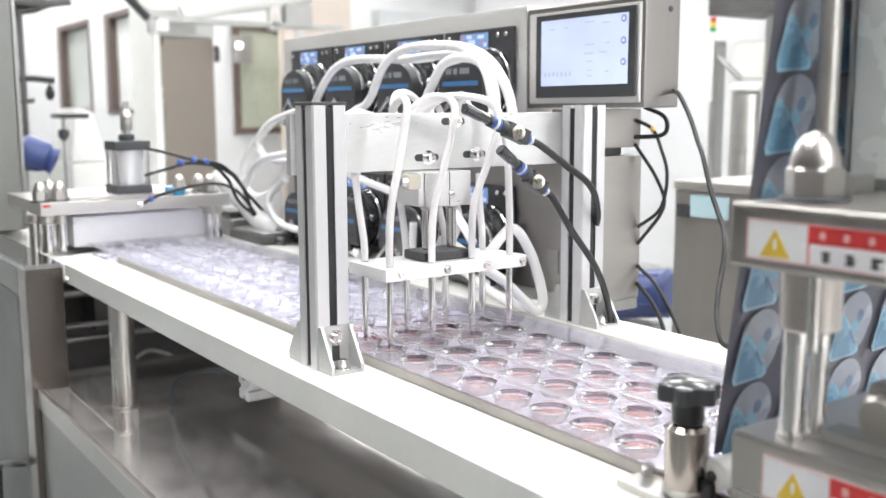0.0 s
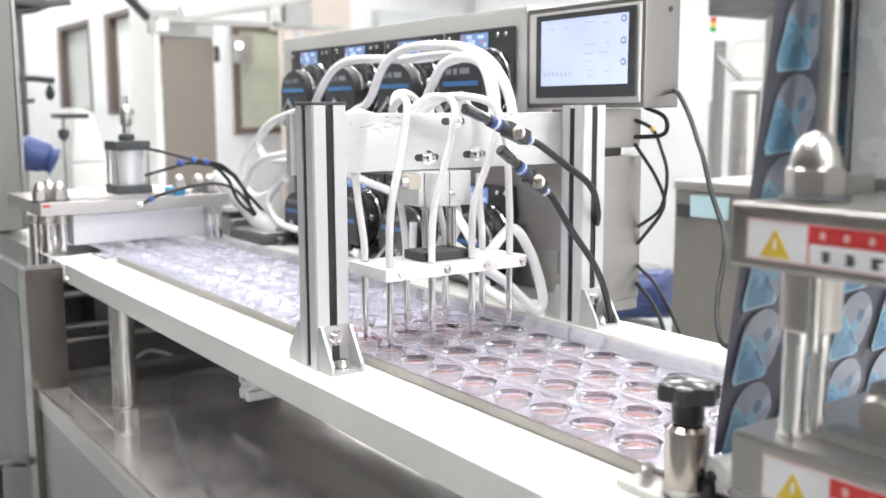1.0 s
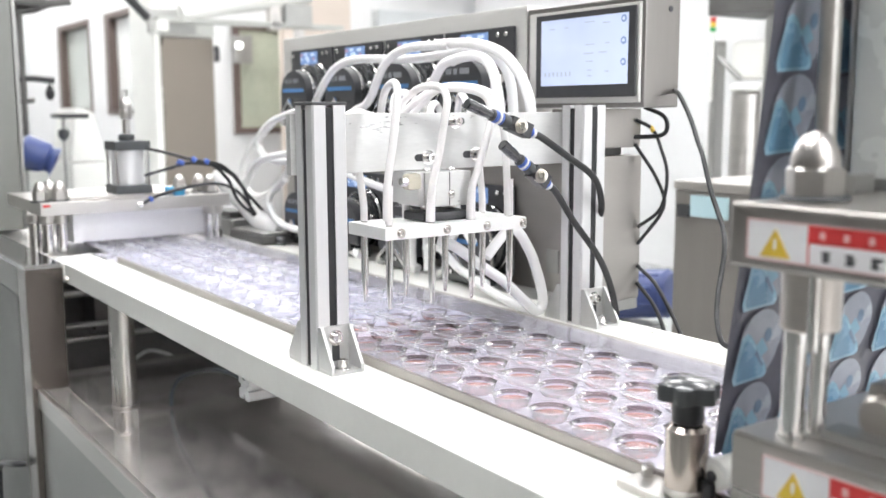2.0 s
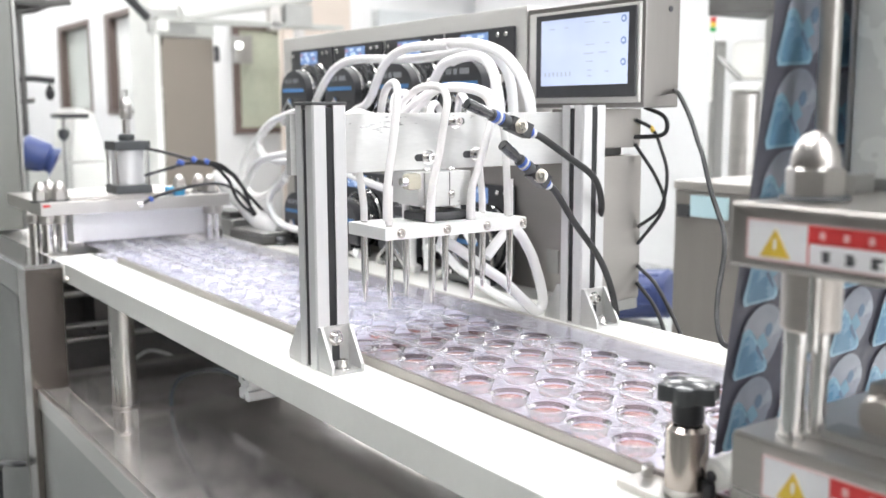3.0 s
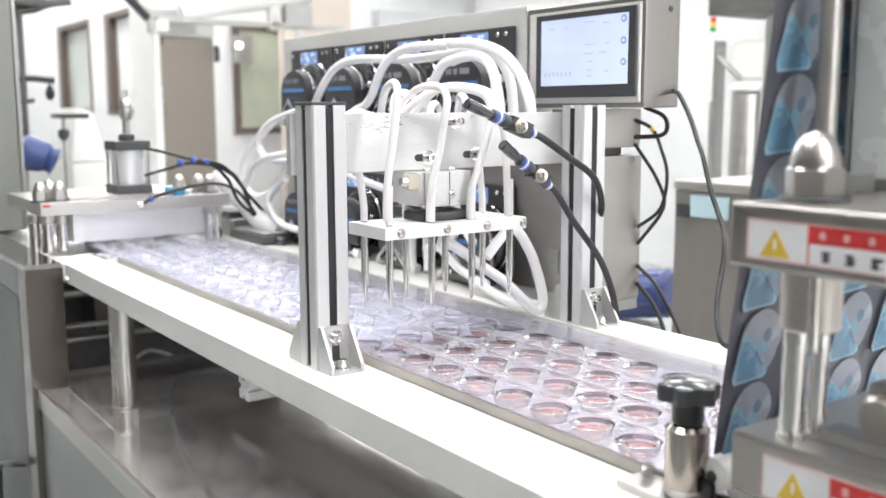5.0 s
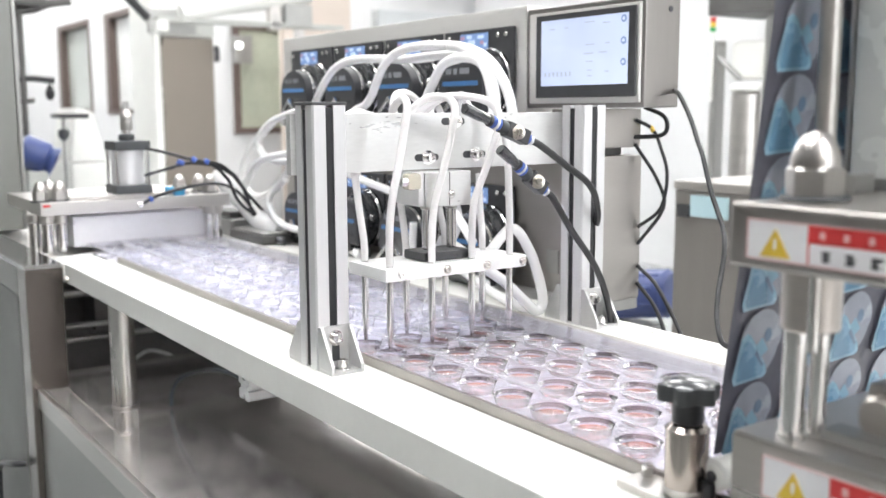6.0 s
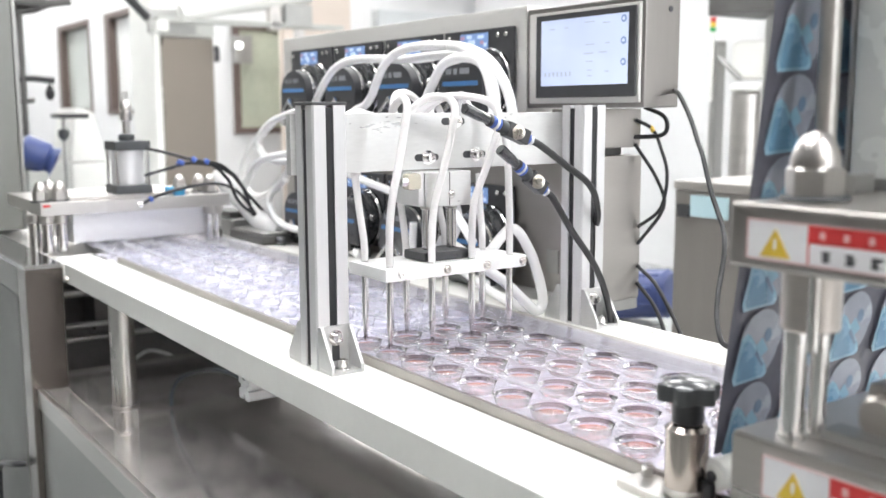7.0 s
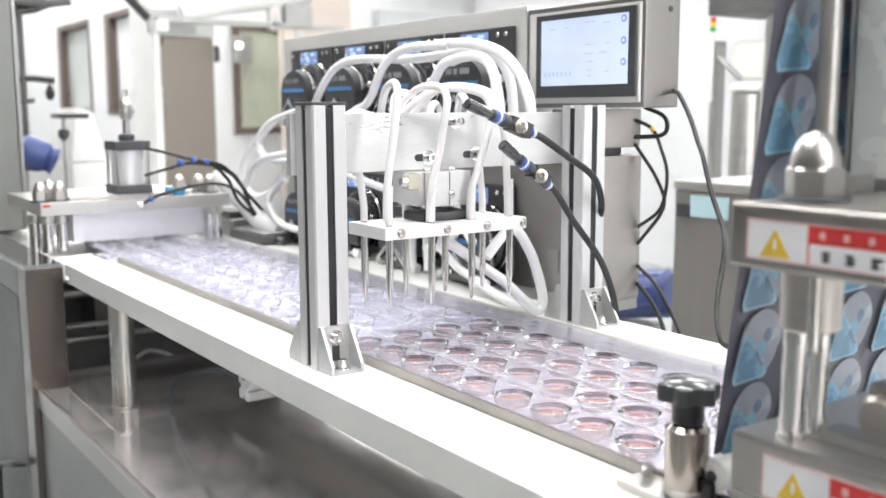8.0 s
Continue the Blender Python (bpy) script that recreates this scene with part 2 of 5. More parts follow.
def tube(pts, r, seg=14, n=8, bm=None, straight=False):
    """A round tube or cable swept along a smooth line through pts."""
    tmp = bmesh.new()
    line = [Vector(p) for p in pts] if straight else curve_points(pts, n)
    up = Vector((0.31, 0.27, 0.91))
    rings = []
    for i, p in enumerate(line):
        d = (line[min(i + 1, len(line) - 1)] - line[max(i - 1, 0)]).normalized()
        up = (up - d * up.dot(d))
        if up.length < 1e-4:
            up = d.orthogonal()
        up.normalize()
        side = d.cross(up)
        rings.append([tmp.verts.new(p + r * (math.cos(a) * up + math.sin(a) * side)) for a in (2 * math.pi * k / seg for k in range(seg))])
    for a, b in zip(rings, rings[1:]):
        for k in range(seg):
            j = (k + 1) % seg
            tmp.faces.new((a[k], a[j], b[j], b[k]))
    tmp.faces.new(rings[0][::-1])
    tmp.faces.new(rings[-1])
    bmesh.ops.recalc_face_normals(tmp, faces=tmp.faces)
    return join(bm, tmp)


def prism(outline, p0, ax, ay, thick, bevel=0.0, bm=None):
    """An outline of (u, v) in the plane of ax and ay through p0, given a thickness along ax x ay."""
    tmp = bmesh.new()
    ax, ay, p0 = Vector(ax).normalized(), Vector(ay).normalized(), Vector(p0)
    up = ax.cross(ay)
    lo = [tmp.verts.new(p0 + ax * u + ay * v) for u, v in outline]
    hi = [tmp.verts.new(p0 + ax * u + ay * v + up * thick) for u, v in outline]
    k = len(lo)
    tmp.faces.new(lo[::-1])
    tmp.faces.new(hi)
    for i in range(k):
        tmp.faces.new((lo[i], lo[(i + 1) % k], hi[(i + 1) % k], hi[i]))
    bmesh.ops.recalc_face_normals(tmp, faces=tmp.faces)
    if bevel:
        bmesh.ops.bevel(tmp, geom=tmp.edges[:], offset=bevel, segments=2, affect="EDGES", profile=0.6)
    return join(bm, tmp)


def disc_outline(r, seg=28, cu=0.0, cv=0.0, sv=1.0):
    return [(cu + r * math.cos(2 * math.pi * k / seg), cv + sv * r * math.sin(2 * math.pi * k / seg)) for k in range(seg)]


def socket_screw(at, way, r, h, parent, washer=True, name="socket_screw"):
    """A cap screw with a hex socket and a washer."""
    bm = bmesh.new()
    if washer:
        lathe([(0, 0), (r * 1.55, 0), (r * 1.6, r * 0.1), (r * 1.55, r * 0.22), (0, r * 0.22)], at, way, 24, bm)
    lathe([(0, 0), (r, 0), (r, h * 0.88), (r * 0.9, h), (r * 0.56, h), (r * 0.5, h * 0.45), (0, h * 0.45)], Vector(at) + Vector(way).normalized() * (r * 0.2 if washer else 0), way, 20, bm)
    return part(name, bm, CHROME, parent)


# ---- the room ----
def room():
    whole("floor", box(-14.2, 4.2, -8.2, 5.2, -0.1, 0.0, 0), surf("floor_epoxy", (0.38, 0.40, 0.40), 0.25, 0, 0.12, 1.5, 0.02), "pale grey glossy epoxy factory floor", "floor", "", "structure")
    whole("ceiling", box(-14.2, 4.2, -8.2, 5.2, 3.0, 3.1, 0), WALL, "white panelled clean room ceiling", "ceiling", "", "structure")
    whole("wall_west", box(-14.2, -14.1, -8.2, 5.2, 0, 3, 0), WALL, "white painted clean room wall", "wall", "", "structure")
    e = tagged(thing("wall_east", (4.15, 0, 0), "brown unseen wall with an opening added for fill light", "wall"), kind="structure")
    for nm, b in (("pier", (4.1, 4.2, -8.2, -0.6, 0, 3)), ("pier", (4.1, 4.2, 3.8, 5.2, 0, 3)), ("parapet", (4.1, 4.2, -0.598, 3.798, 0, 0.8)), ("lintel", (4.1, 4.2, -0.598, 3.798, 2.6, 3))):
        part(nm, box(*b, 0), UNSEEN_WALL, e)
    w = tagged(thing("fill_opening", (4.15, 1.6, 0.8), "white framed unseen opening added to hold the fill light", "window"), kind="structure")
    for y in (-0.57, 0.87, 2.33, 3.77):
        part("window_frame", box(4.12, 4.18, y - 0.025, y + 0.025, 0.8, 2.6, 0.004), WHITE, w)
    # fill light added behind the camera to brighten faces turned east
    lamp = bpy.data.lights.new("front_fill", "AREA")
    lamp.shape, lamp.size, lamp.size_y, lamp.energy, lamp.color = "RECTANGLE", 4.3, 1.7, FRONT_FILL, (0.96, 0.98, 1.0)
    sky = new("front_fill", lamp)
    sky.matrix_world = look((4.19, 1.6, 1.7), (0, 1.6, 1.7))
    whole("wall_south", box(-14.1, 4.1, -8.2, -8.1, 0, 3, 0), UNSEEN_WALL, "unseen wall, dull brown to darken reflections in the steel", "wall", "", "structure")
    whole("wall_north", box(-6.5, 4.1, 5.1, 5.2, 0, 3, 0), WALL, "white painted clean room wall", "wall", "", "structure")
    whole("wall_return", box(-6.7, -6.6, 2.3, 5.2, 0, 3, 0), WALL, "white painted partition wall", "wall", "", "structure")
    p = tagged(thing("wall_partition", (-10, 2.25, 0), "white partition wall with brown framed windows", "wall"), kind="structure")
    xs = (-14.1, -9.8, -8.62, -8.14, -7.25, -6.6)
    for x0, x1 in ((xs[0], xs[1]), (xs[2], xs[3]), (xs[4], xs[5])):
        part("pier", box(x0, x1, 2.2, 2.3, 0, 3, 0), WALL, p)
    for x0, x1 in ((xs[1], xs[2]), (xs[3], xs[4])):
        part("parapet", box(x0 + 0.001, x1 - 0.001, 2.2, 2.3, 0, 1.15, 0), WALL, p)
        part("lintel", box(x0 + 0.001, x1 - 0.001, 2.2, 2.3, 2.03, 3, 0), WALL, p)
    for x0, x1, tone in ((xs[1], xs[2], PANE), (xs[3], xs[4], PANE_WHITE)):
        w = tagged(thing("window_2", (x0, 2.25, 1.15), "brown framed interior window", "window"), kind="structure")
        part("pane", box(x0 + 0.06, x1 - 0.06, 2.26, 2.266, 1.2, 1.98, 0), tone, w)
        for b in ((x0, x0 + 0.14, 2.19, 2.30, 1.15, 2.03), (x1 - 0.05, x1, 2.19, 2.30, 1.15, 2.03), (x0 + 0.14, x1 - 0.05, 2.19, 2.30, 1.98, 2.03), (x0 + 0.14, x1 - 0.05, 2.19, 2.30, 1.15, 1.19)):
            part("window_frame", box(b[0] + 0.001, b[1] - 0.001, *b[2:], 0.003), BROWN, w)
    w = tagged(thing("window_3", (-6.58, 3.0, 1.0), "brown framed window with greenish glass", "window"), kind="structure")
    part("pane", box(-6.598, -6.59, 2.75, 3.36, 0.99, 1.86, 0), PANE_GREEN, w)
    for b in ((2.74, 2.80, 0.99, 1.86), (3.33, 3.39, 0.99, 1.86), (2.80, 3.33, 1.82, 1.86), (2.80, 3.33, 0.99, 1.04)):
        part("window_frame", box(-6.59, -6.56, b[0] + 0.001, b[1] - 0.001, b[2], b[3], 0.003), BROWN, w)
    first = None
    for x in (-12, -10, -8, -6, -4, -2, 0, 2, 3.4):
        for y in (-0.9, 0.1, 1.7, 3.5):
            if (y > 2 and x < -7) or (y < -0.5 and x in (-10, -6, -2, 2)):
                continue
            if first is None:
                first = thing("ceiling_light", (x, y, 2.985), "flush white rectangular LED ceiling panel, lit", "ceiling light", "ceiling lights")
                part("frame", box(x - 0.62, x + 0.62, y - 0.32, y + 0.32, 2.97, 2.999, 0.004), WHITE, first)
                part("diffuser", box(x - 0.59, x + 0.59, y - 0.29, y + 0.29, 2.962, 2.969, 0.001), LEDW, first, "glowing white diffuser")
            else:
                copy_thing(first, pose(x, y, 2.985))


# ---- conveyor bed ----
def conveyor():
    r = thing("near_side_rail", (-0.1, 0.045, 0.867), "white painted steel side rail of the conveyor bed", "rail")
    part("beam", box(-0.93, 1.15, 0.0055, 0.089, 0.866, 0.9, 0.0015), WHITE, r)
    part("end_block", box(-1.05, -0.932, 0.004, 0.086, 0.868, 0.898, 0.0015), WHITE, r)
    for x in (-0.75, 0.35):
        leg = thing("support_column", (x, 0.05, 0.67), "round polished steel support column under the conveyor rail", "column", "support columns")
        part("shaft", rod((x, 0.05, 0.67), (x, 0.05, 0.866), 0.021, 28), SATIN, leg)
        part("foot_ring", lathe([(0.021, 0), (0.0225, 0.001), (0.0225, 0.004), (0.021, 0.005)], (x, 0.05, 0.67), (0, 0, 1), 28), STEEL, leg)
    part("end_bolt", rod((-0.9, 0.004, 0.876), (-0.9, -0.004, 0.876), 0.006, 6), STEEL, r)
    f = thing("far_side_rail", (-0.1, 0.42, 0.867), "white painted steel side rail on the far side of the bed", "rail")
    part("beam", box(-1.3, 0.9, 0.372, 0.474, 0.866, 0.9, 0.0015), WHITE, f)
    part("end_plate", box(0.9005, 0.904, 0.374, 0.472, 0.868, 0.898, 0.0008), STEEL, f)
    for x in (0.08, 0.24, -0.4, -0.7):
        part("plug", rod((x, 0.455, 0.9), (x, 0.455, 0.9008), 0.004, 14), STEEL, f)
    for y0, y1, nm in ((0.0895, 0.094, "near"), (0.352, 0.3715, "far")):
        g = thing("guide_strip", (0, y0, 0.872), "dull beige metal guide strip beside the plastic web", "guide strip", "web guides")
        part("lower_strip", box(-0.89, 0.9, y0, y1, 0.872, 0.9, 0.0004), STRIP, g)
        part("edge_strip", box(-0.89, 0.9, y0, y1, 0.9002, 0.9095, 0.0006), STRIP, g)
    whole("bed_plate", box(-1.2, 0.9, 0.0945, 0.3515, 0.868, 0.8945, 0.0005), BED, "pale steel bed plate under the cups", "plate")
    b = thing("t_slot_stub", (-0.148, 0.05, 0.836), "short aluminium slotted profile under the rail", "profile")
    part("profile", profile_bar((-0.148, 0.012, 0.851), (-0.148, 0.20, 0.851), 0.029), ALU, b)


def profile_bar(p0, p1, w, bm=None):
    """A square slotted aluminium bar between two points."""
    p0, p1 = Vector(p0), Vector(p1)
    d = (p1 - p0).normalized()
    ax = Vector((1, 0, 0)) if abs(d.x) < 0.9 else Vector((0, 1, 0))
    ay = d.cross(ax)
    h, s, dp, c = w / 2, w * 0.115, w * 0.2, w * 0.05
    side = [(-h + c, -h), (-s, -h), (-s, -h + dp), (s, -h + dp), (s, -h), (h - c, -h)]
    out = []
    for k in range(4):
        a = math.pi / 2 * k
        out += [(u * math.cos(a) - v * math.sin(a), u * math.sin(a) + v * math.cos(a)) for u, v in side]
    return prism(out, p0, ax, ay, (p1 - p0).length, 0, bm)


# ---- dosing gantry ----
GUIDE_Y = (0.1935, 0.2275)

def angle_bracket(x, y, way, parent):
    """A cast corner bracket with two cheeks, a slot and two screws; way is +1 downstream, -1 upstream."""
    bm = bmesh.new()
    w, h, d, t = 0.019, 0.047, 0.03, 0.0035
    xs = (x, x + way * t)
    box(min(xs), max(xs), y - w, y + w, 0.9, 0.9 + h, 0.0006, bm)
    xs = (x + way * t, x + way * d)
    box(min(xs), max(xs), y - w, y + w, 0.9, 0.9 + t, 0.0006, bm)
    for s in (-1, 1):
        yy = y + s * (w - t / 2) - t / 2
        pts = [(way * t, t), (way * d, t), (way * d, 0.009), (way * 0.006, h), (way * t, h)]
        prism(pts, (x, yy + t, 0.9), (1, 0, 0), (0, 0, 1), t, 0.0003, bm)
    part("corner_bracket", bm, BRACKET, parent, "cast aluminium corner bracket")
    if way > 0:
        part("slot", box(x + way * t, x + way * (t + 0.0004), y - 0.0045, y + 0.0045, 0.909, 0.932, 0.0002), BLACK, parent, "dark slot")
        socket_screw((x + way * t, y, 0.934), (way, 0, 0), 0.0055, 0.007, parent)
        socket_screw((x + way * 0.018, y, 0.9 + t), (0, 0, 1), 0.0055, 0.009, parent)


def gantry_post(y, capped):
    p = thing("gantry_post", (-0.02, y + 0.02, 0.9), "upright slotted aluminium profile with black slot inserts on corner brackets", "post", "gantry posts")
    top = 1.178
    part("profile", profile_bar((-0.02, y + 0.02, 0.9), (-0.02, y + 0.02, top), 0.04), ALU, p)
    part("slot_insert", box(-0.0265, -0.0135, y + 0.0015, y + 0.004, 0.902, top - 0.004, 0.0004), RUBBER, p, "black rubber slot cover")
    part("slot_insert", box(-0.004, -0.0015, y + 0.0135, y + 0.0265, 0.94, top - 0.002, 0.0004), RUBBER, p, "black rubber slot cover")
    if capped:
        part("end_cap", box(-0.0405, 0.0008, y - 0.0008, y + 0.0405, top, top + 0.0035, 0.0012), BLACK, p, "black plastic end cap")
    angle_bracket(0.0, y + 0.02, 1, p)
    angle_bracket(-0.04, y + 0.02, -1, p)


def beam():
    b = thing("cross_beam", (-0.046, 0.22, 1.105), "flat milled aluminium crossbeam plate between two posts", "beam")
    part("plate", box(-0.052, -0.041, 0.028, 0.446, 1.1045, 1.1695, 0.001), MILLED, b)
    # slotted holes with their screws
    for y, z in ((0.2385, 1.1595), (0.201, 1.1184), (0.2695, 1.1203)):
        o = []
        for k in range(9):
            a = math.pi / 2 + math.pi * k / 8
            o.append((-0.0125 + 0.0042 * math.cos(a), 0.0042 * math.sin(a)))
        for k in range(9):
            a = -math.pi / 2 + math.pi * k / 8
            o.append((0.0125 + 0.0042 * math.cos(a), 0.0042 * math.sin(a)))
        part("slot", prism(o, (-0.0412, y, z), (0, 1, 0), (0, 0, 1), 0.0006), BLACK, b, "dark milled slot")
        socket_screw((-0.041, y + 0.002, z), (1, 0, 0), 0.0054, 0.009, b)
    c = thing("lift_cylinder", (-0.03, 0.207, 1.062), "compact guided air cylinder of grey aluminium under the beam", "cylinder")
    part("body", box(-0.055, -0.008, 0.1765, 0.2405, 1.064, 1.1035, 0.0015), MILLED, c)
    part("side_cover", box(-0.053, -0.0095, 0.1685, 0.176, 1.0655, 1.1035, 0.0012), ALU, c)
    part("tie_plate", box(-0.075, -0.056, 0.175, 0.24, 1.066, 1.165, 0.001), ALU, c)
    part("seam", box(-0.0081, -0.0076, 0.2095, 0.2105, 1.065, 1.103, 0), INK, c, "dark seam line")
    socket_screw((-0.008, 0.2125, 1.078), (1, 0, 0), 0.003, 0.0015, c, True)
    for y in GUIDE_Y:
        part("rod_bush", rod((-0.03, y, 1.0592), (-0.03, y, 1.0645), 0.0075, 20), STEEL, c)
    part("port_nut", rod((-0.006, 0.1425, 1.0945), (-0.006, 0.1515, 1.0945), 0.0056, 6), CHROME, c, "steel hose fitting")
    part("clear_elbow", box(-0.0155, -0.001, 0.1495, 0.168, 1.085, 1.1035, 0.0045), CREAM, c, "milky plastic elbow")


NOZZLE_DROP = 0.0455
ROW_Y = (0.1235, 0.1795, 0.2355, 0.2915)


def dosing_head():
    h = thing("dosing_head", (-0.027, 0.207, 1.034), "milled aluminium nozzle plate with eight steel filling needles", "filling head")
    pl = bmesh.new()
    box(-0.068, 0.0125, 0.111, 0.307, 1.0335, 1.0475, 0.001, pl)
    plate = part("nozzle_plate", pl, BRIGHT_ALU, h)
    part("clamp_block", box(-0.05, -0.006, 0.1735, 0.238, 1.0478, 1.0585, 0.003), BLACK, h, "black clamp block with rounded corners")
    for y in GUIDE_Y:
        part("guide_rod", rod((-0.03, y, 1.0585), (-0.03, y, 1.1065), 0.0058, 20), CHROME, h, "polished guide rod")
    part("piston_rod", rod((-0.046, 0.206, 1.0585), (-0.046, 0.206, 1.1065), 0.0045, 16), CHROME, h)
    for y in (0.131, 0.192, 0.248, 0.3015):
        socket_screw((0.0125, y, 1.0405), (1, 0, 0), 0.0034, 0.0022, plate)
    for x in (0.0, -0.0535):
        for y in ROW_Y:
            n = lathe([(0, 0), (0.0016, 0), (0.0022, 0.002), (0.0040, 0.025), (0.0041, 0.027), (0.0041, 0.092), (0.0031, 0.093), (0.0031, 0.108), (0, 0.108)], (x, y, 0.9555), (0, 0, 1), 18)
            part("needle", n, CHROME, h, "polished tapered steel needle")
    # lower tube ends pushed over the needles
    for y, pts in TUBE_ENDS:
        part("tube_end", tube(pts, 0.0043, 14), TUBING, h, "milky silicone tube end")
    return h


TUBE_ENDS = [
    (0, [(0.0, 0.1235, 1.049), (0.0, 0.1236, 1.07), (0.0004, 0.1242, 1.092)]),
    (1, [(0.0, 0.1795, 1.049), (0.0, 0.1797, 1.07), (0.0004, 0.1804, 1.092)]),
    (2, [(0.0, 0.2355, 1.049), (0.0, 0.2357, 1.07), (0.0003, 0.2364, 1.092)]),
    (3, [(0.0, 0.2915, 1.049), (0.0, 0.2915, 1.07), (-0.0003, 0.2916, 1.092)]),
    (4, [(-0.0535, 0.1235, 1.049), (-0.0545, 0.1235, 1.07), (-0.060, 0.1215, 1.105), (-0.066, 0.119, 1.15)]),
    (5, [(-0.0535, 0.1795, 1.049), (-0.055, 0.180, 1.065), (-0.066, 0.183, 1.095), (-0.082, 0.188, 1.125)]),
    (6, [(-0.0535, 0.2355, 1.049), (-0.055, 0.2358, 1.07), (-0.072, 0.240, 1.10), (-0.086, 0.246, 1.13)]),
    (7, [(-0.0535, 0.2915, 1.049), (-0.055, 0.292, 1.07), (-0.062, 0.294, 1.10), (-0.07, 0.298, 1.14)]),
]


# ---- web with cups ----
PX, PY, CUP_R = 0.0535, 0.056, 0.0193
WEB_Z = 0.9112
X_FIRST = -1.3375
N_ROWS = 38
RIM_PROFILE = ((0.0022, 0.0), (0.0018, 0.0003), (0.0013, 0.0007), (0.0008, 0.0009), (0.0003, 0.0009), (0.0, 0.0007))


def plastic_web():
    web = thing("blister_web", (X_FIRST, 0.2075, WEB_Z), "clear thermoformed plastic web with four lanes of round cups", "plastic web")
    sheet = bmesh.new()
    side = 12
    for i in range(N_ROWS):
        for j in range(4):
            cx, cy = X_FIRST + i * PX, ROW_Y[j]
            ring = []
            for k in range(4 * side):
                e, u = divmod(k, side)
                s = -1 + 2 * u / side
                sx, sy = ((s, -1), (1, s), (-s, 1), (-1, -s))[e]
                a = math.atan2(sy, sx)
                ring.append([sheet.verts.new((cx + sx * PX / 2, cy + sy * PY / 2, WEB_Z))] + [sheet.verts.new((cx + (CUP_R + u) * math.cos(a), cy + (CUP_R + u) * math.sin(a), WEB_Z + w)) for u, w in RIM_PROFILE])
            for k in range(4 * side):
                p, q = ring[k], ring[(k + 1) % (4 * side)]
                sheet.faces.new((p[0], q[0], q[1], p[1]))
                for n in range(1, len(RIM_PROFILE)):
                    sheet.faces.new((p[n], q[n], q[n + 1], p[n + 1])).material_index = 1
    bmesh.ops.remove_doubles(sheet, verts=sheet.verts, dist=0.0001)
    x0, x1 = X_FIRST - PX / 2, X_FIRST + (N_ROWS - 0.5) * PX
    for y0, y1 in ((0.0905, ROW_Y[0] - PY / 2), (ROW_Y[3] + PY / 2, 0.357)):
        v = [sheet.verts.new((x, y, WEB_Z)) for x, y in ((x0, y0), (x1, y0), (x1, y1), (x0, y1))]
        sheet.faces.new(v)
    part("sheet", sheet, WEB, web).data.materials.append(RIM)
    # pressed beads between the lanes
    for j in range(3):
        y = ROW_Y[j] + PY / 2
        bm = bmesh.new()
        line = [(-0.004, 0.0), (-0.0028, 0.0008), (0.0028, 0.0008), (0.004, 0.0)]
        a = [bm.verts.new((x0, y + u, WEB_Z + 0.0004 + w)) for u, w in line]
        b = [bm.verts.new((x1, y + u, WEB_Z + 0.0004 + w)) for u, w in line]
        for k in range(3):
            bm.faces.new((a[k], b[k], b[k + 1], a[k + 1]))
        part("bead", bm, BEAD, web, "pressed stiffening bead")
    prof = [(CUP_R, 0.0007), (CUP_R - 0.0005, 0.0002), (CUP_R - 0.0010, -0.0022), (CUP_R - 0.0018, -0.0030), (CUP_R - 0.0023, -0.0045), (CUP_R - 0.0030, -0.0080), (CUP_R - 0.0042, -0.0102), (CUP_R - 0.0064, -0.0114), (CUP_R - 0.0090, -0.0118), (0.0075, -0.0115), (0.005, -0.0108), (0.0025, -0.0102), (0, -0.0100)]
    bm = lathe(prof, (0, 0, 0), (0, 0, 1), 44)
    cup_mesh = bpy.data.meshes.new("cup")
    bm.to_mesh(cup_mesh)
    bm.free()
    cup_mesh.materials.append(CUPM)
    cup_mesh.shade_smooth()
    empty_mesh = cup_mesh.copy()
    empty_mesh.materials[0] = EMPTY_CUP
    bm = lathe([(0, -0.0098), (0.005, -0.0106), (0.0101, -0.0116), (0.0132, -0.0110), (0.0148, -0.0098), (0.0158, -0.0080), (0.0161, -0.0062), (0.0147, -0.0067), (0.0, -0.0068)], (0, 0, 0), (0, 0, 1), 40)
    # band above the liquid that carries the painted dark wall reflection
    band_bm = lathe([(0.0166, -0.0042), (0.0169, -0.0034), (0.0178, -0.0024), (0.0184, -0.0004)], (0, 0, 0), (0, 0, 1), 40)
    film = bpy.data.meshes.new("reflection_band")
    band_bm.to_mesh(film)
    band_bm.free()
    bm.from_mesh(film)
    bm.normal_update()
    # index 1: painted wall reflection, index 2: painted pink edge glints
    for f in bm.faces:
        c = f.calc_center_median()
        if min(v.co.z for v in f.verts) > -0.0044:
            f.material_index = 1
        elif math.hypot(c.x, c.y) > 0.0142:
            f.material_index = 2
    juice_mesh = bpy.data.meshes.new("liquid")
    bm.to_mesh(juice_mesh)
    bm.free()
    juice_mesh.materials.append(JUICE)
    juice_mesh.materials.append(WALL_REFLECTION)
    juice_mesh.materials.append(EDGE_GLINT)
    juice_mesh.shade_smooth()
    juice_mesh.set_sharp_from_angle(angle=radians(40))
    rising = []
    spin = random.Random(5)
    for i in range(N_ROWS):
        for j in range(4):
            x, y = X_FIRST + i * PX, ROW_Y[j]
            cup = new("cup", cup_mesh if x > -0.17 else empty_mesh)
            cup.parent = web
            cup.location = Vector((x, y, WEB_Z)) - BASE[web]
            cup.rotation_euler.z = spin.uniform(0, 6.28)
            if x > -0.17:
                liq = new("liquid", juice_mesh)
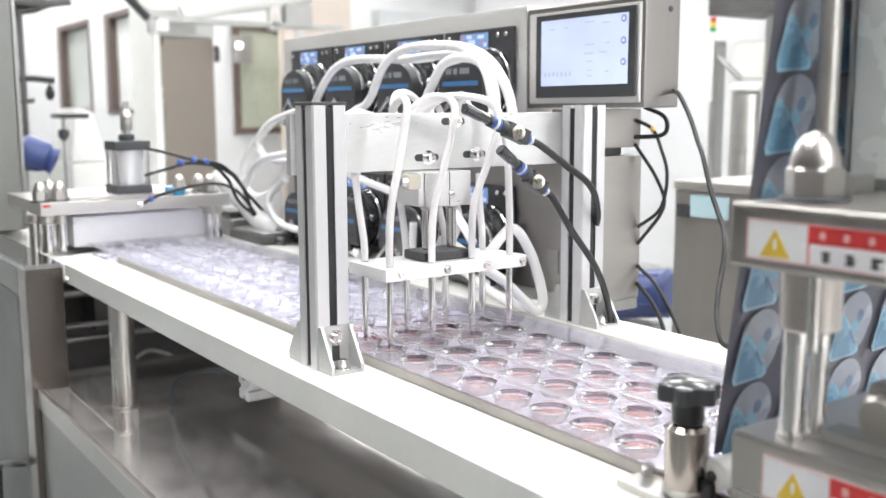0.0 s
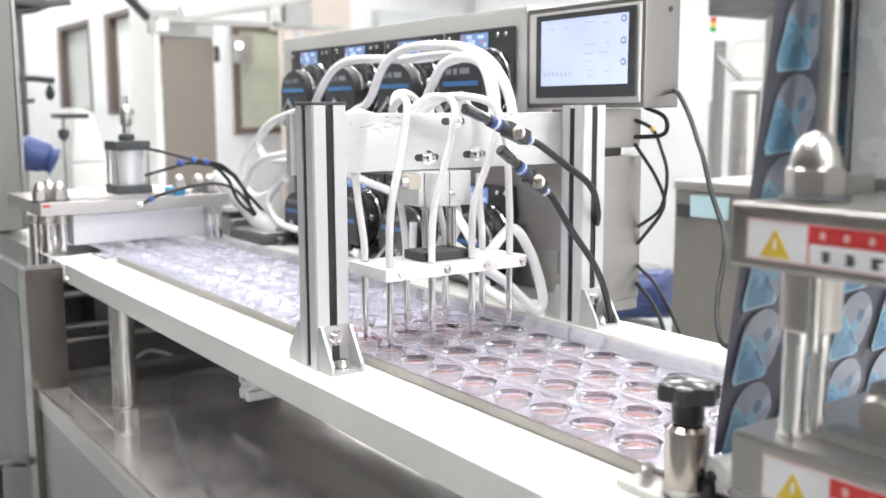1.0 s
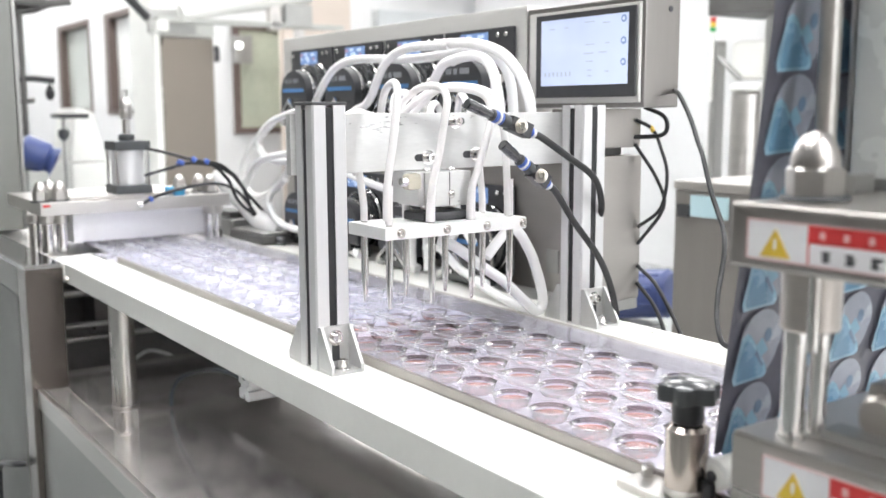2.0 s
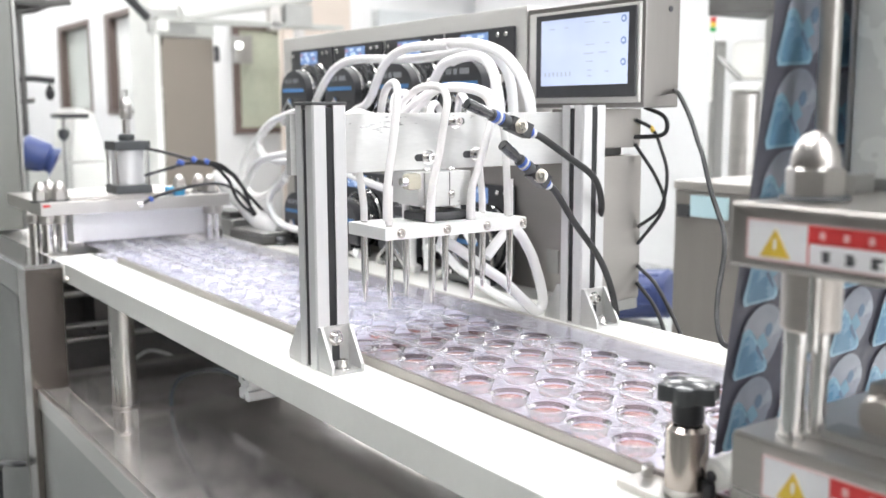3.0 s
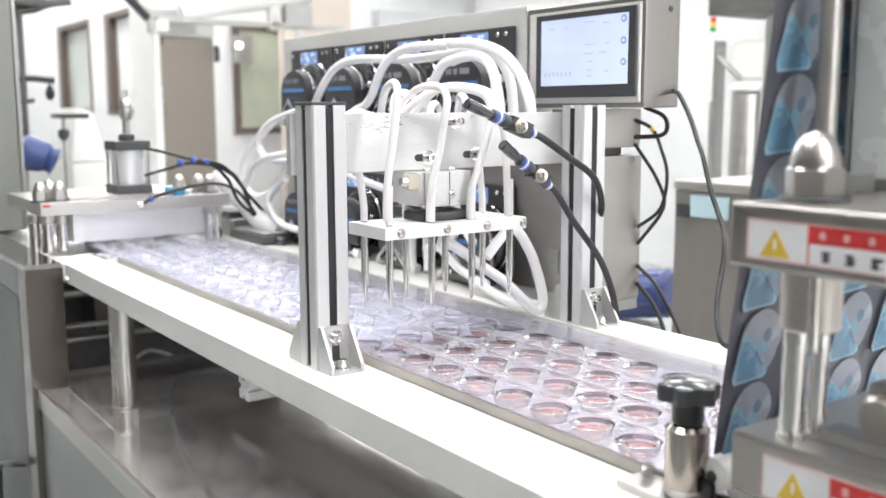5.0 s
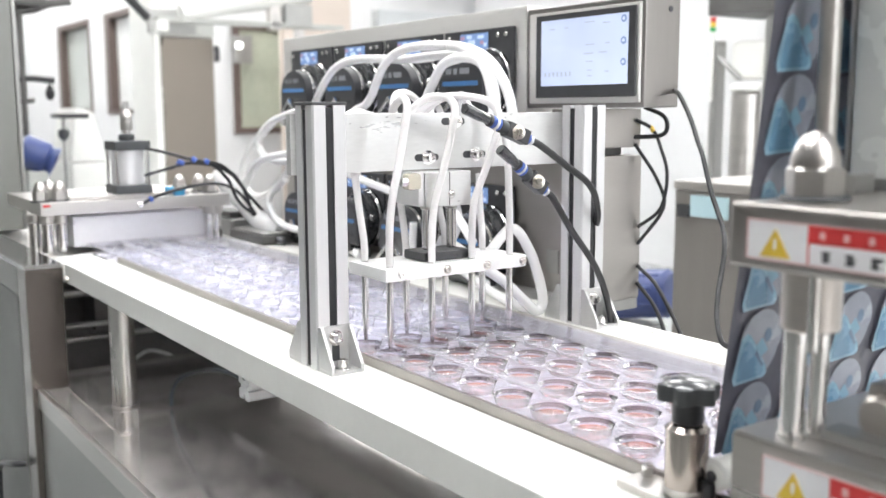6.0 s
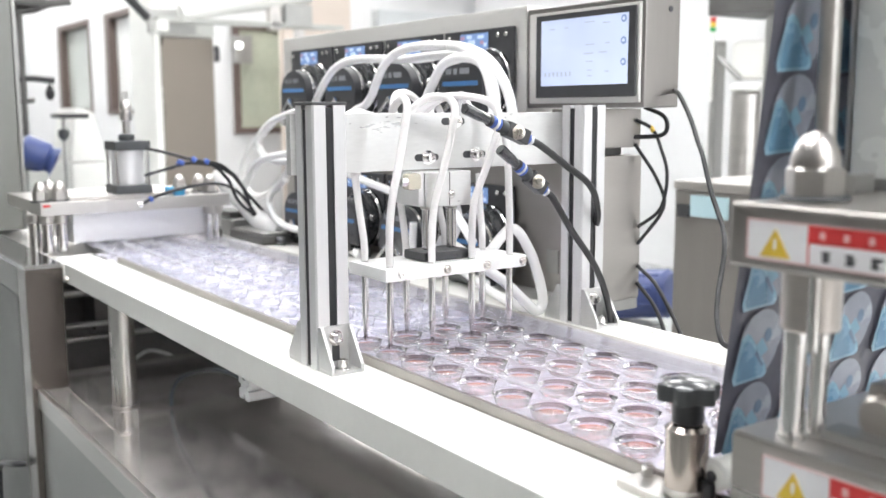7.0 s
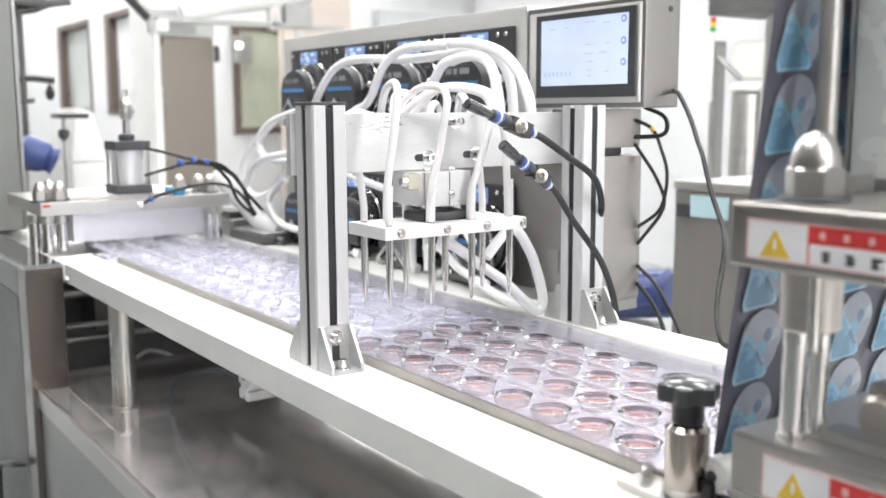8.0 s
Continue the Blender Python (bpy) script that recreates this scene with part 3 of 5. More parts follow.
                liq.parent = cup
                liq["label"] = "pale pink liquid with the cup wall's dark reflection painted above"
                if x < -0.02:
                    rising.append((liq, 1 if x < -0.09 else 0))
    return web, rising


# ---- pump cabinet ----
def pump(x, z, first=None):
    """A peristaltic pump drive: black front plate with display, motor barrel and arched pump head."""
    p = thing("peristaltic_pump", (x, 0.53, z), "black peristaltic pump with blue striped head and lit display", "pump", "peristaltic pumps")
    y = 0.53
    part("front_plate", box(x - 0.0915, x + 0.0915, y - 0.006, y - 0.0005, z - 0.14, z, 0.002), BLACK, p)
    d = part("display", box(x - 0.045, x + 0.028, y - 0.0075, y - 0.0055, z - 0.031, z - 0.006, 0.0005), DISP, p, "blue lit display")
    for u, v, w, m in ((-0.038, -0.012, 0.010, DISP_R), (-0.040, -0.021, 0.006, DISP_W), (-0.020, -0.011, 0.012, DISP_W), (-0.014, -0.019, 0.018, DISP_W), (-0.010, -0.025, 0.010, DISP_W), (0.010, -0.012, 0.016, DISP_W), (0.014, -0.021, 0.008, DISP_R), (0.022, -0.025, 0.006, DISP_W)):
        part("readout", box(x + u - w / 2, x + u + w / 2, y - 0.0081, y - 0.0074, z + v - 0.0028, z + v + 0.0028, 0), m, d)
    for u in (-0.075, 0.055, 0.075):
        part("plate_screw", rod((x + u, y - 0.006, z - 0.012), (x + u, y - 0.0095, z - 0.012), 0.004, 14), CHROME, p)
    hx, hz = x + 0.033, z - 0.090
    barrel = lathe([(0.030, 0), (0.050, 0), (0.053, 0.003), (0.053, 0.011), (0.048, 0.013), (0.048, 0.019), (0.052, 0.021), (0.052, 0.03), (0.046, 0.034), (0, 0.034)], (hx + 0.010, y - 0.006, hz + 0.004), (0, -1, 0), 36)
    # thin chrome ring added as the highlight along the barrel's rim
    part("barrel_highlight", lathe([(0.0532, 0), (0.0545, 0.0015), (0.0532, 0.003)], (hx + 0.010, y - 0.015, hz + 0.004), (0, -1, 0), 36), CHROME, p, "chrome ring standing in for the barrel's rim highlight")
    part("motor_barrel", barrel, BLACK_GLOSS, p, "glossy ribbed black motor barrel")
    out = [(-0.057, -0.04)] + [(0.057 * -math.cos(math.pi * k / 18), 0.057 * math.sin(math.pi * k / 18) * 0.76) for k in range(19)] + [(0.057, -0.04)]
    head = part("pump_head", prism(out, (hx, y - 0.040, hz), (1, 0, 0), (0, 0, 1), 0.025, 0.003), BLACK, p, "arched black pump head")
    part("rim", prism([(u * 1.03, v * 1.03 + 0.001) for u, v in out], (hx, y - 0.044, hz), (1, 0, 0), (0, 0, 1), 0.006, 0.002), CHROME, p, "steel rim")
    part("blue_stripe", box(hx - 0.046, hx + 0.046, y - 0.0658, y - 0.0648, hz, hz + 0.0072, 0.0002), BLUE_BAR, head, "bright blue stripe")
    for u, w in ((-0.03, 0.014), (-0.012, 0.010), (0.012, 0.024)):
        part("print_bar", box(hx + u - w / 2, hx + u + w / 2, y - 0.0656, y - 0.0648, hz + 0.018, hz + 0.027, 0), GREY_PRINT, head)
    ch = bmesh.new()
    for s in (-1, 1):
        prism([(-0.001 * s, -0.012), (s * 0.046, -0.050), (s * 0.046, -0.058), (-0.001 * s, -0.021)][::s], (hx, y - 0.066, hz), (1, 0, 0), (0, 0, 1), 0.012, 0.0012, ch)
    part("clamp_lever", ch, CHROME, head, "bright chevron clamp lever")
    part("clamp_plate", prism([(-0.040, -0.056), (0.040, -0.056), (0.0, -0.023)], (hx, y - 0.0665, hz), (1, 0, 0), (0, 0, 1), 0.006, 0.0005), BLACK_GLOSS, head, "black clamp plate")
    for u, v in ((-0.013, -0.046), (0.013, -0.046), (0.0, -0.036)):
        part("clamp_screw", rod((hx + u, y - 0.0724, hz + v), (hx + u, y - 0.0745, hz + v), 0.0036, 12), CHROME, head)
    part("side_bolt", rod((hx + 0.055, y - 0.034, hz + 0.010), (hx + 0.066, y - 0.034, hz + 0.010), 0.0065, 14), CHROME, p, "bright side bolt")
    part("lower_block", box(hx - 0.05, hx + 0.05, y - 0.064, y - 0.03, hz - 0.066, hz - 0.042, 0.003), BLACK_GLOSS, p)
    for s in (-1, 1):
        part("tube_nut", rod((hx + s * 0.04, y - 0.06, hz - 0.054), (hx + s * 0.062, y - 0.06, hz - 0.06), 0.009, 12), SILICONE, p, "white tube clamp nut")
    return p


def pump_cabinet():
    c = thing("pump_cabinet", (-0.6, 0.57, 0.9), "brushed stainless two-tier pump cabinet on the far rail", "cabinet")
    part("upper_box", box(-1.09, -0.259, 0.531, 0.602, 1.125, 1.328, 0.002), PANEL_STEEL, c)
    part("upper_end_box", box(-0.20, -0.089, 0.531, 0.602, 1.119, 1.1735, 0.002), DARKER_STEEL, c)
    part("lower_box", box(-1.09, -0.089, 0.531, 0.605, 0.9, 1.108, 0.002), DARKER_STEEL, c)
    # block between the tiers, the gap's shade put into its dark colour
    part("gap_filler", box(-1.0, -0.115, 0.55, 0.59, 1.108, 1.125, 0.001), DARK, c, "dark filler block painting the shaded gap between the tiers")
    part("hinge", box(-0.206, -0.180, 0.5285, 0.531, 0.93, 0.965, 0.0008), STEEL_DARK, c)
    part("latch_plate", box(-0.162, -0.130, 0.5285, 0.531, 0.915, 1.0, 0.0008), STEEL_DARK, c)
    # plate added behind the rail to stop light leaking down to the tray
    part("light_seal_plate", box(-1.27, -0.092, 0.4745, 0.6055, 0.884, 0.8995, 0.001), STEEL_DARK, c)
    for k in range(4):
        x = -0.373 - 0.1915 * k
        if k == 0:
            first = pump(x, 1.2995)
        else:
            copy_thing(first, pose(x, 0.53, 1.2995))
        copy_thing(first, pose(x, 0.53, 1.0545))


def operator_panel():
    h = thing("operator_panel", (-0.137, 0.56, 1.175), "brushed stainless box with a lit touch screen", "touch panel")
    # housing side painted darker than the door for its dimmer light
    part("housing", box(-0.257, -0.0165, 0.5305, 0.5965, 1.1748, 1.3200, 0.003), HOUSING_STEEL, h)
    part("door", box(-0.247, -0.022, 0.527, 0.5305, 1.1815, 1.3125, 0.0015), PANEL_STEEL, h)
    part("door_panel", box(-0.2365, -0.0225, 0.5255, 0.527, 1.185, 1.3115, 0.001), PANEL_STEEL, h)
    bez = part("bezel", box(-0.2265, -0.0255, 0.5215, 0.5256, 1.1895, 1.3080, 0.002), BLACK, h, "black screen bezel")
    s = part("screen", box(-0.2135, -0.0385, 0.5208, 0.5216, 1.2065, 1.2995, 0.0004), SCREEN, h, "pale blue lit touch screen")
    y0, y1 = 0.5202, 0.5207
    for k in range(7):
        part("bar", box(-0.205 + k * 0.0088, -0.2015 + k * 0.0088, y0, y1, 1.2195, 1.226, 0), UI_GREY, s)
    for z in (1.292, 1.2635, 1.2355):
        part("icon", prism(disc_outline(0.0052, 20), (-0.0462, y1, z), (1, 0, 0), (0, 0, 1), 0.0004), UI_BLUE, s)
        part("icon_mark", prism(disc_outline(0.0022, 12), (-0.0462, y0 - 0.0001, z), (1, 0, 0), (0, 0, 1), 0.0004), SCREEN, s)
    for x, z, w in ((-0.118, 1.292, 0.02), (-0.085, 1.289, 0.013), (-0.117, 1.2615, 0.018), (-0.083, 1.262, 0.008), (-0.12, 1.2495, 0.02), (-0.091, 1.25, 0.016), (-0.117, 1.2385, 0.014), (-0.117, 1.2265, 0.008), (-0.083, 1.224, 0.008), (-0.117, 1.219, 0.008), (-0.195, 1.2865, 0.012), (-0.165, 1.287, 0.008)):
        part("text_bar", box(x + 0.0065 - w / 2, x + 0.0065 + w / 2, y0, y1, z - 0.0008, z + 0.0008, 0), UI_GREY, s)
    part("side_hole", rod((-0.0165, 0.577, 1.3045), (-0.0155, 0.577, 1.3045), 0.004, 16), INK, h, "dark round cable hole")


# ---- forming station ----
def acorn_nut(x, y, z, r, tall=1.0, label="polished steel domed cap nut", dome_finish=None, peak=1.05):
    t = thing("cap_nut", (x, y, z), label, "cap nut", "cap nuts")
    part("washer", lathe([(0, 0), (r * 1.35, 0), (r * 1.4, r * 0.1), (r * 1.35, r * 0.2), (0, r * 0.2)], (x, y, z), (0, 0, 1), 28), GREY_END, t)
    part("hexagon", lathe([(0, r * 0.2), (r * 1.1, r * 0.2), (r * 1.15, r * 0.3), (r * 1.15, r * (0.1 + tall)), (r * 1.02, r * (0.2 + tall)), (0, r * (0.2 + tall))], (x, y, z), (0, 0, 1), 6, None, 0.4), STEEL, t)
    dome = [(r * math.cos(a), r * (0.2 + tall) + r * peak * math.sin(a)) for a in (math.pi / 2 * k / 9 for k in range(9))] + [(0, r * (0.2 + peak + tall))]
    part("dome", lathe(dome, (x, y, z), (0, 0, 1), 28), dome_finish or CHROME, t)
    return t


def forming_station():
    s = thing("forming_station", (-1.13, 0.19, 0.9), "stainless forming press plate on round columns over the web", "press")
    part("top_plate", box(-1.35, -1.05, -0.002, 0.378, 0.9755, 1.0005, 0.0015), STEEL, s)
    part("upper_plate", box(-1.28, -1.075, 0.06, 0.30, 1.001, 1.008, 0.001), STEEL, s)
    part("red_tag", box(-1.0505, -1.0493, 0.002, 0.016, 0.992, 0.997, 0), RED, s, "small red tag")
    for x in (-1.083, -1.12):
        for y in (0.015, 0.042, 0.345, 0.36) if x > -1.1 else (0.0, 0.365):
            part("column", rod((x, y, 0.9), (x, y, 0.976), 0.011, 20), CHROME, s)
            part("collar", rod((x, y, 0.957), (x, y, 0.9755), 0.0145, 20), STEEL, s)
    mould = part("mould_block", box(-1.26, -1.10, 0.068, 0.340, 0.914, 0.9745, 0.002), surf("pale_mould", (0.93, 0.93, 0.96), 0.35, 0.2, 0.06, 10, 0.02), s, "pale mould block")
    for x, y in ((-1.085, 0.006), (-1.125, 0.033), (-1.085, 0.042), (-1.135, 0.30), (-1.135, 0.343), (-1.095, 0.352)):
        acorn_nut(x, y, 1.0005, 0.0128, 1.35, dome_finish=DOME, peak=1.5)
    for y0, y1, z in ((0.245, 0.262, 1.010), (0.263, 0.285, 1.004)):
        part("plug", box(-1.072, -1.058, y0, y1, z - 0.0035, z + 0.010, 0.003), SKY, s, "sky blue plastic plug")
    c = thing("air_cylinder", (-1.1, 0.182, 1.008), "round air cylinder with dark grey end caps", "cylinder")
    part("lower_cap", box(-1.137, -1.063, 0.1455, 0.2195, 1.0081, 1.026, 0.003), GREY_END, c)
    part("barrel", rod((-1.1, 0.182, 1.026), (-1.1, 0.182, 1.096), 0.032, 32, None, 0.001), ALU, c)
    part("upper_cap", box(-1.136, -1.064, 0.1465, 0.2185, 1.0955, 1.1145, 0.003), GREY_END, c)
    part("gland", rod((-1.1, 0.182, 1.1145), (-1.1, 0.182, 1.128), 0.016, 24), GREY_END, c)
    for sx in (-1, 1):
        for sy in (-1, 1):
            part("tie_rod", rod((-1.1 + sx * 0.031, 0.182 + sy * 0.031, 1.026), (-1.1 + sx * 0.031, 0.182 + sy * 0.031, 1.096), 0.003, 10), CHROME, c)
    r = thing("cylinder_rod", (-1.1, 0.1825, 1.1), "stepped steel piston rod end with locknuts", "piston rod")
    part("stem", rod((-1.1, 0.1825, 1.04), (-1.1, 0.1825, 1.142), 0.008, 20), CHROME, r)
    part("coupling", lathe([(0, 0), (0.0105, 0), (0.0125, 0.003), (0.0125, 0.018), (0.0115, 0.019), (0.0115, 0.024), (0.0125, 0.025), (0.012, 0.034), (0.007, 0.042), (0, 0.042)], (-1.1, 0.1825, 1.1345), (0, 0, 1), 24), STEEL, r)
    part("pin", rod((-1.1, 0.1795, 1.17), (-1.1, 0.1795, 1.193), 0.0022, 10), STEEL_DARK, r)
    part("pin", rod((-1.1, 0.1865, 1.17), (-1.1, 0.1865, 1.193), 0.0022, 10), STEEL_DARK, r)
    return r, mould


def left_cabinet():
    c = thing("machine_base", (-1.4, 0.2, 0.0), "grey steel machine base cabinet with stainless top", "cabinet")
    part("front_panel", box(-2.4, -1.0, -0.0635, -0.058, 0.05, 0.8385, 0.002), GREEN_GREY, c)
    part("head_strip", box(-2.4, -1.0, -0.063, -0.058, 0.84, 0.8925, 0.0015), STEEL_DARK, c)
    part("corner_column", box(-0.998, -0.932, -0.062, 0.003, 0.0, 0.8925, 0.0015), COLUMN, c)
    part("top_sheet", box(-2.4, -0.93, -0.0645, 0.0, 0.893, 0.902, 0.0012), TOP_STEEL, c)
    part("top_sheet", box(-2.4, -1.052, 0.0015, 0.6, 0.872, 0.896, 0.002), STEEL, c)
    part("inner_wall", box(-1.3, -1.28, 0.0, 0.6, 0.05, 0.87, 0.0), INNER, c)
    hd = tube([(-1.015, -0.064, 0.512), (-1.03, -0.083, 0.51), (-1.12, -0.085, 0.487), (-1.17, -0.085, 0.46), (-1.178, -0.085, 0.44), (-1.18, -0.085, 0.30), (-1.178, -0.064, 0.28)], 0.006, 10, 4)
    part("door_handle", hd, BLACK, c, "black bow door handle")
    u = thing("guard_housing", (-1.8, -0.2, 0.9), "tall grey painted guard housing", "housing")
    part("body", box(-2.2, -1.5, -0.6, 0.060, 0.9025, 2.0, 0.004), GREEN_GREY, u)
    part("edge_trim", box(-1.52, -1.497, 0.0605, 0.068, 0.9025, 2.0, 0.002), STEEL_DARK, u, "grey metal edge trim")
    t = thing("drip_tray", (-0.1, 0.25, 0.6), "worn reflective stainless tray table under the conveyor", "tray")
    part("sheet", box(-1.05, 1.1, -0.043, 0.6, 0.655, 0.67, 0.001), STEEL_TRAY, t)
    part("rim", box(-0.93, 1.1, -0.054, -0.0435, 0.64, 0.674, 0.002), STEEL, t)
    part("inner_step", box(-0.925, -0.60, -0.004, 0.012, 0.6702, 0.6725, 0.0006), STEEL_TRAY, t)
    part("apron", box(-0.93, 1.1, -0.05, -0.044, 0.05, 0.639, 0.002), STEEL_DARK, t)
    # unseen panel added to keep window light off the tray
    part("light_block_panel", box(1.085, 1.099, -0.04, 0.6, 0.6705, 0.8655, 0.002), STEEL_DARK, t)
    whole("back_panel", box(-1.27, 1.1, 0.606, 0.62, 0.0, 0.848, 0.002), BACK_STEEL, "grey rear panel below the machine bed", "panel")
    for k, (z, x) in enumerate(((0.81, -1.12), (0.755, -1.06), (0.705, -1.16), (0.84, -1.2))):
        whole("cross_rod", rod((x, 0.01, z), (x, 0.6, z), 0.006 if k else 0.009, 14), STEEL_DARK if k % 2 else STEEL, "grey steel cross rod inside the machine base", "rod", "cross rods")
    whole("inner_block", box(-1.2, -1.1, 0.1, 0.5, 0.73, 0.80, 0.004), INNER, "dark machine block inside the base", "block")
    whole("air_hose", tube([(-0.6943, 0.111, 0.6745), (-0.685, 0.111, 0.702), (-0.6462, 0.111, 0.732), (-0.574, 0.111, 0.759), (-0.489, 0.111, 0.782), (-0.423, 0.111, 0.790), (-0.3785, 0.111, 0.792), (-0.30, 0.111, 0.80)], 0.0036, 12), BLUE_HOSE, "faint bluish clear air hose above the tray", "hose")
    whole("inner_pipe", tube([(-1.15, 0.165, 0.60), (-1.15, 0.1745, 0.633), (-1.15, 0.192, 0.649), (-1.15, 0.222, 0.662), (-1.15, 0.256, 0.652), (-1.15, 0.277, 0.640), (-1.15, 0.315, 0.632)], 0.0045, 12), SILICONE, "pale curved pipe inside the machine base", "pipe")


# ---- sealing station ----
def warning_label(x0, z0, w, h, y, parent):
    part("label_plate", box(x0, x0 + w, y - 0.0006, y, z0, z0 + h, 0.0002), LABEL, parent, "white warning label with yellow triangle and red band")
    s = h * 0.82
    cx = x0 + h * 0.84
    tri = [(-s * 0.52, 0), (s * 0.52, 0), (0, s * 0.86)]
    part("warning_triangle", prism(tri, (cx, y - 0.0006, z0 + h * 0.1), (1, 0, 0), (0, 0, 1), 0.0003), YELLOW, parent, "yellow warning triangle")
    part("triangle_mark", box(cx - h * 0.035, cx + h * 0.035, y - 0.0012, y - 0.0009, z0 + h * 0.3, z0 + h * 0.55, 0), LABEL, parent)
    x1 = x0 + h * 1.78
    part("red_band", box(x1, x0 + w - 0.001, y - 0.0009, y - 0.0006, z0 + h * 0.55, z0 + h * 0.98, 0), RED, parent, "red band")
    part("red_frame", box(x1 - 0.0008, x1, y - 0.0009, y - 0.0006, z0 + 0.001, z0 + h * 0.98, 0), RED, parent)
    for a, b in ((0, h * 0.03), (h * 0.97, h)):
        part("pink_border", box(x0, x0 + w, y - 0.0009, y - 0.0006, z0 + a, z0 + b, 0), PINK_LINE, parent)
    part("pink_border", box(x0, x0 + h * 0.03, y - 0.0009, y - 0.0006, z0 + h * 0.03, z0 + h * 0.97, 0), PINK_LINE, parent)
    rng = random.Random(11)
    for k in range(5):
        a = x1 + h * 0.32 + k * h * 0.62
        if a + h * 0.3 < x0 + w:
            for q in range(3):
                zz = z0 + h * (0.14 + 0.095 * q)
                part("glyph_bar", box(a + h * 0.03 * rng.random(), a + h * (0.2 + 0.1 * rng.random()), y - 0.0009, y - 0.0006, zz, zz + h * 0.052, 0), INK, parent)
            part("glyph_bar", box(a + h * 0.11, a + h * 0.16, y - 0.0012, y - 0.0009, z0 + h * 0.13, z0 + h * 0.40, 0), INK, parent)
            part("glyph_bar", box(a - h * 0.04, a + h * 0.1, y - 0.0012, y - 0.0009, z0 + h * 0.66, z0 + h * 0.84, 0), PINK_LINE, parent)


def sealing_station():
    s = thing("sealing_press", (0.66, 0.08, 0.9), "stainless sealing press with top plate, round column and base block", "press")
    part("top_plate", box(0.537, 0.95, 0.02, 0.16, 1.0835, 1.1205, 0.0035, None, 3), DARKER_STEEL, s)
    warning_label(0.5505, 1.0895, 0.12, 0.0225, 0.02, s)
    part("collar", lathe([(0, 0), (0.0157, 0), (0.0165, 0.001), (0.0165, 0.034), (0, 0.034)], (0.5755, 0.0460, 1.0495), (0, 0, 1), 30), PRESS_STEEL, s)
    part("stop_pin", rod((0.5870, 0.0315, 1.040), (0.5870, 0.0315, 1.083), 0.0032, 12), CHROME, s)
    for x, y, r in ((0.5718, 0.0385, 0.0068), (0.5792, 0.0505, 0.0053)):
        part("column", rod((x, y, 0.98), (x, y, 1.084), r, 28), CHROME, s)
        part("column_bush", lathe([(r, 0), (r + 0.0015, 0.0004), (r + 0.0015, 0.0016), (r, 0.002)], (x, y, 0.9872), (0, 0, 1), 28), STEEL, s)
    part("base_block", box(0.545, 0.95, 0.02, 0.16, 0.9, 0.9855, 0.0015), PRESS_STEEL, s)
    part("top_shim", box(0.546, 0.95, 0.021, 0.159, 0.9856, 0.9872, 0.0004), STEEL, s)
    warning_label(0.5672, 0.9545, 0.10, 0.0245, 0.02, s)
    part("clamp_body", box(0.596, 0.68, 0.07, 0.12, 0.9873, 1.020, 0.006), DARKER_STEEL, s)
    part("clamp_screw", rod((0.61, 0.06, 1.0025), (0.61, 0.1, 1.0025), 0.0128, 24), PRESS_STEEL, s)
    part("clamp_arm", box(0.585, 0.66, 0.045, 0.065, 0.9873, 0.994, 0.002), STEEL_DARK, s)
    for x in (0.592, 0.603):
        part("clamp_stud", rod((x, 0.085, 0.9873), (x, 0.085, 1.008), 0.0035, 12), STEEL, s)
    acorn_nut(0.5645, 0.06, 1.1206, 0.0142, 1.15, "large satin steel domed cap nut on the press plate", DOME, 1.45)
    gs = thing("guide_shaft", (0.5311, 0.118, 1.1205), "tall polished guide shaft on the press plate", "shaft")
    part("shaft", rod((0.5311, 0.118, 1.1335), (0.5311, 0.118, 2.2), 0.0066, 26), STEEL, gs)
    part("foot_collar", box(0.5382, 0.56, 0.108, 0.128, 1.1206, 1.1330, 0.002), STEEL_DARK, gs)
    part("clamp_ring", rod((0.5311, 0.118, 1.1215), (0.5311, 0.118, 1.1334), 0.0105, 26), STEEL, gs)
    g = thing("press_housing", (0.7, 0.24, 1.12), "grey enamelled press housing", "housing")
    part("body", box(0.5264, 0.95, 0.15, 0.3, 1.121, 2.2, 0.006), surf("pale_grey_enamel", (0.74, 0.76, 0.75), 0.3, 0.1, 0.06, 4, 0.02), g)
    part("edge_trim", box(0.5225, 0.526, 0.1515, 0.298, 1.121, 2.2, 0.0012), STEEL, g, "bright folded edge")
    part("lower_flange", box(0.535, 0.95, 0.1445, 0.1495, 1.1215, 1.1285, 0.001), STEEL_DARK, g)
    k = thing("clamp_knob", (0.4605, 0.08, 0.9), "black lobed hand knob on a steel post", "knob")
    part("foot_plate", box(0.412, 0.53, 0.06, 0.1, 0.9, 0.906, 0.0015), STEEL, k)
    part("post", rod((0.4605, 0.08, 0.906), (0.4605, 0.08, 0.9565), 0.0152, 32), POST_STEEL, k)
    part("neck", rod((0.4605, 0.08, 0.9565), (0.4605, 0.08, 0.974), 0.0112, 24), BLACK, k)
    lob = [(0.0196 * (1 + 0.14 * math.cos(6 * a)) * math.cos(a), 0.0196 * (1 + 0.14 * math.cos(6 * a)) * math.sin(a)) for a in (2 * math.pi * i / 60 for i in range(60))]
    kb = prism(lob, (0.4605, 0.08, 0.9735), (1, 0, 0), (0, 1, 0), 0.0125, 0.0022)
    part("grip", kb, GREY_END, k, "worn black lobed grip")
    part("grip_cap", lathe([(0.0178, 0), (0.015, 0.0022), (0.009, 0.0036), (0, 0.004)], (0.4605, 0.08, 0.9855), (0, 0, 1), 30), BLACK_GLOSS, k)
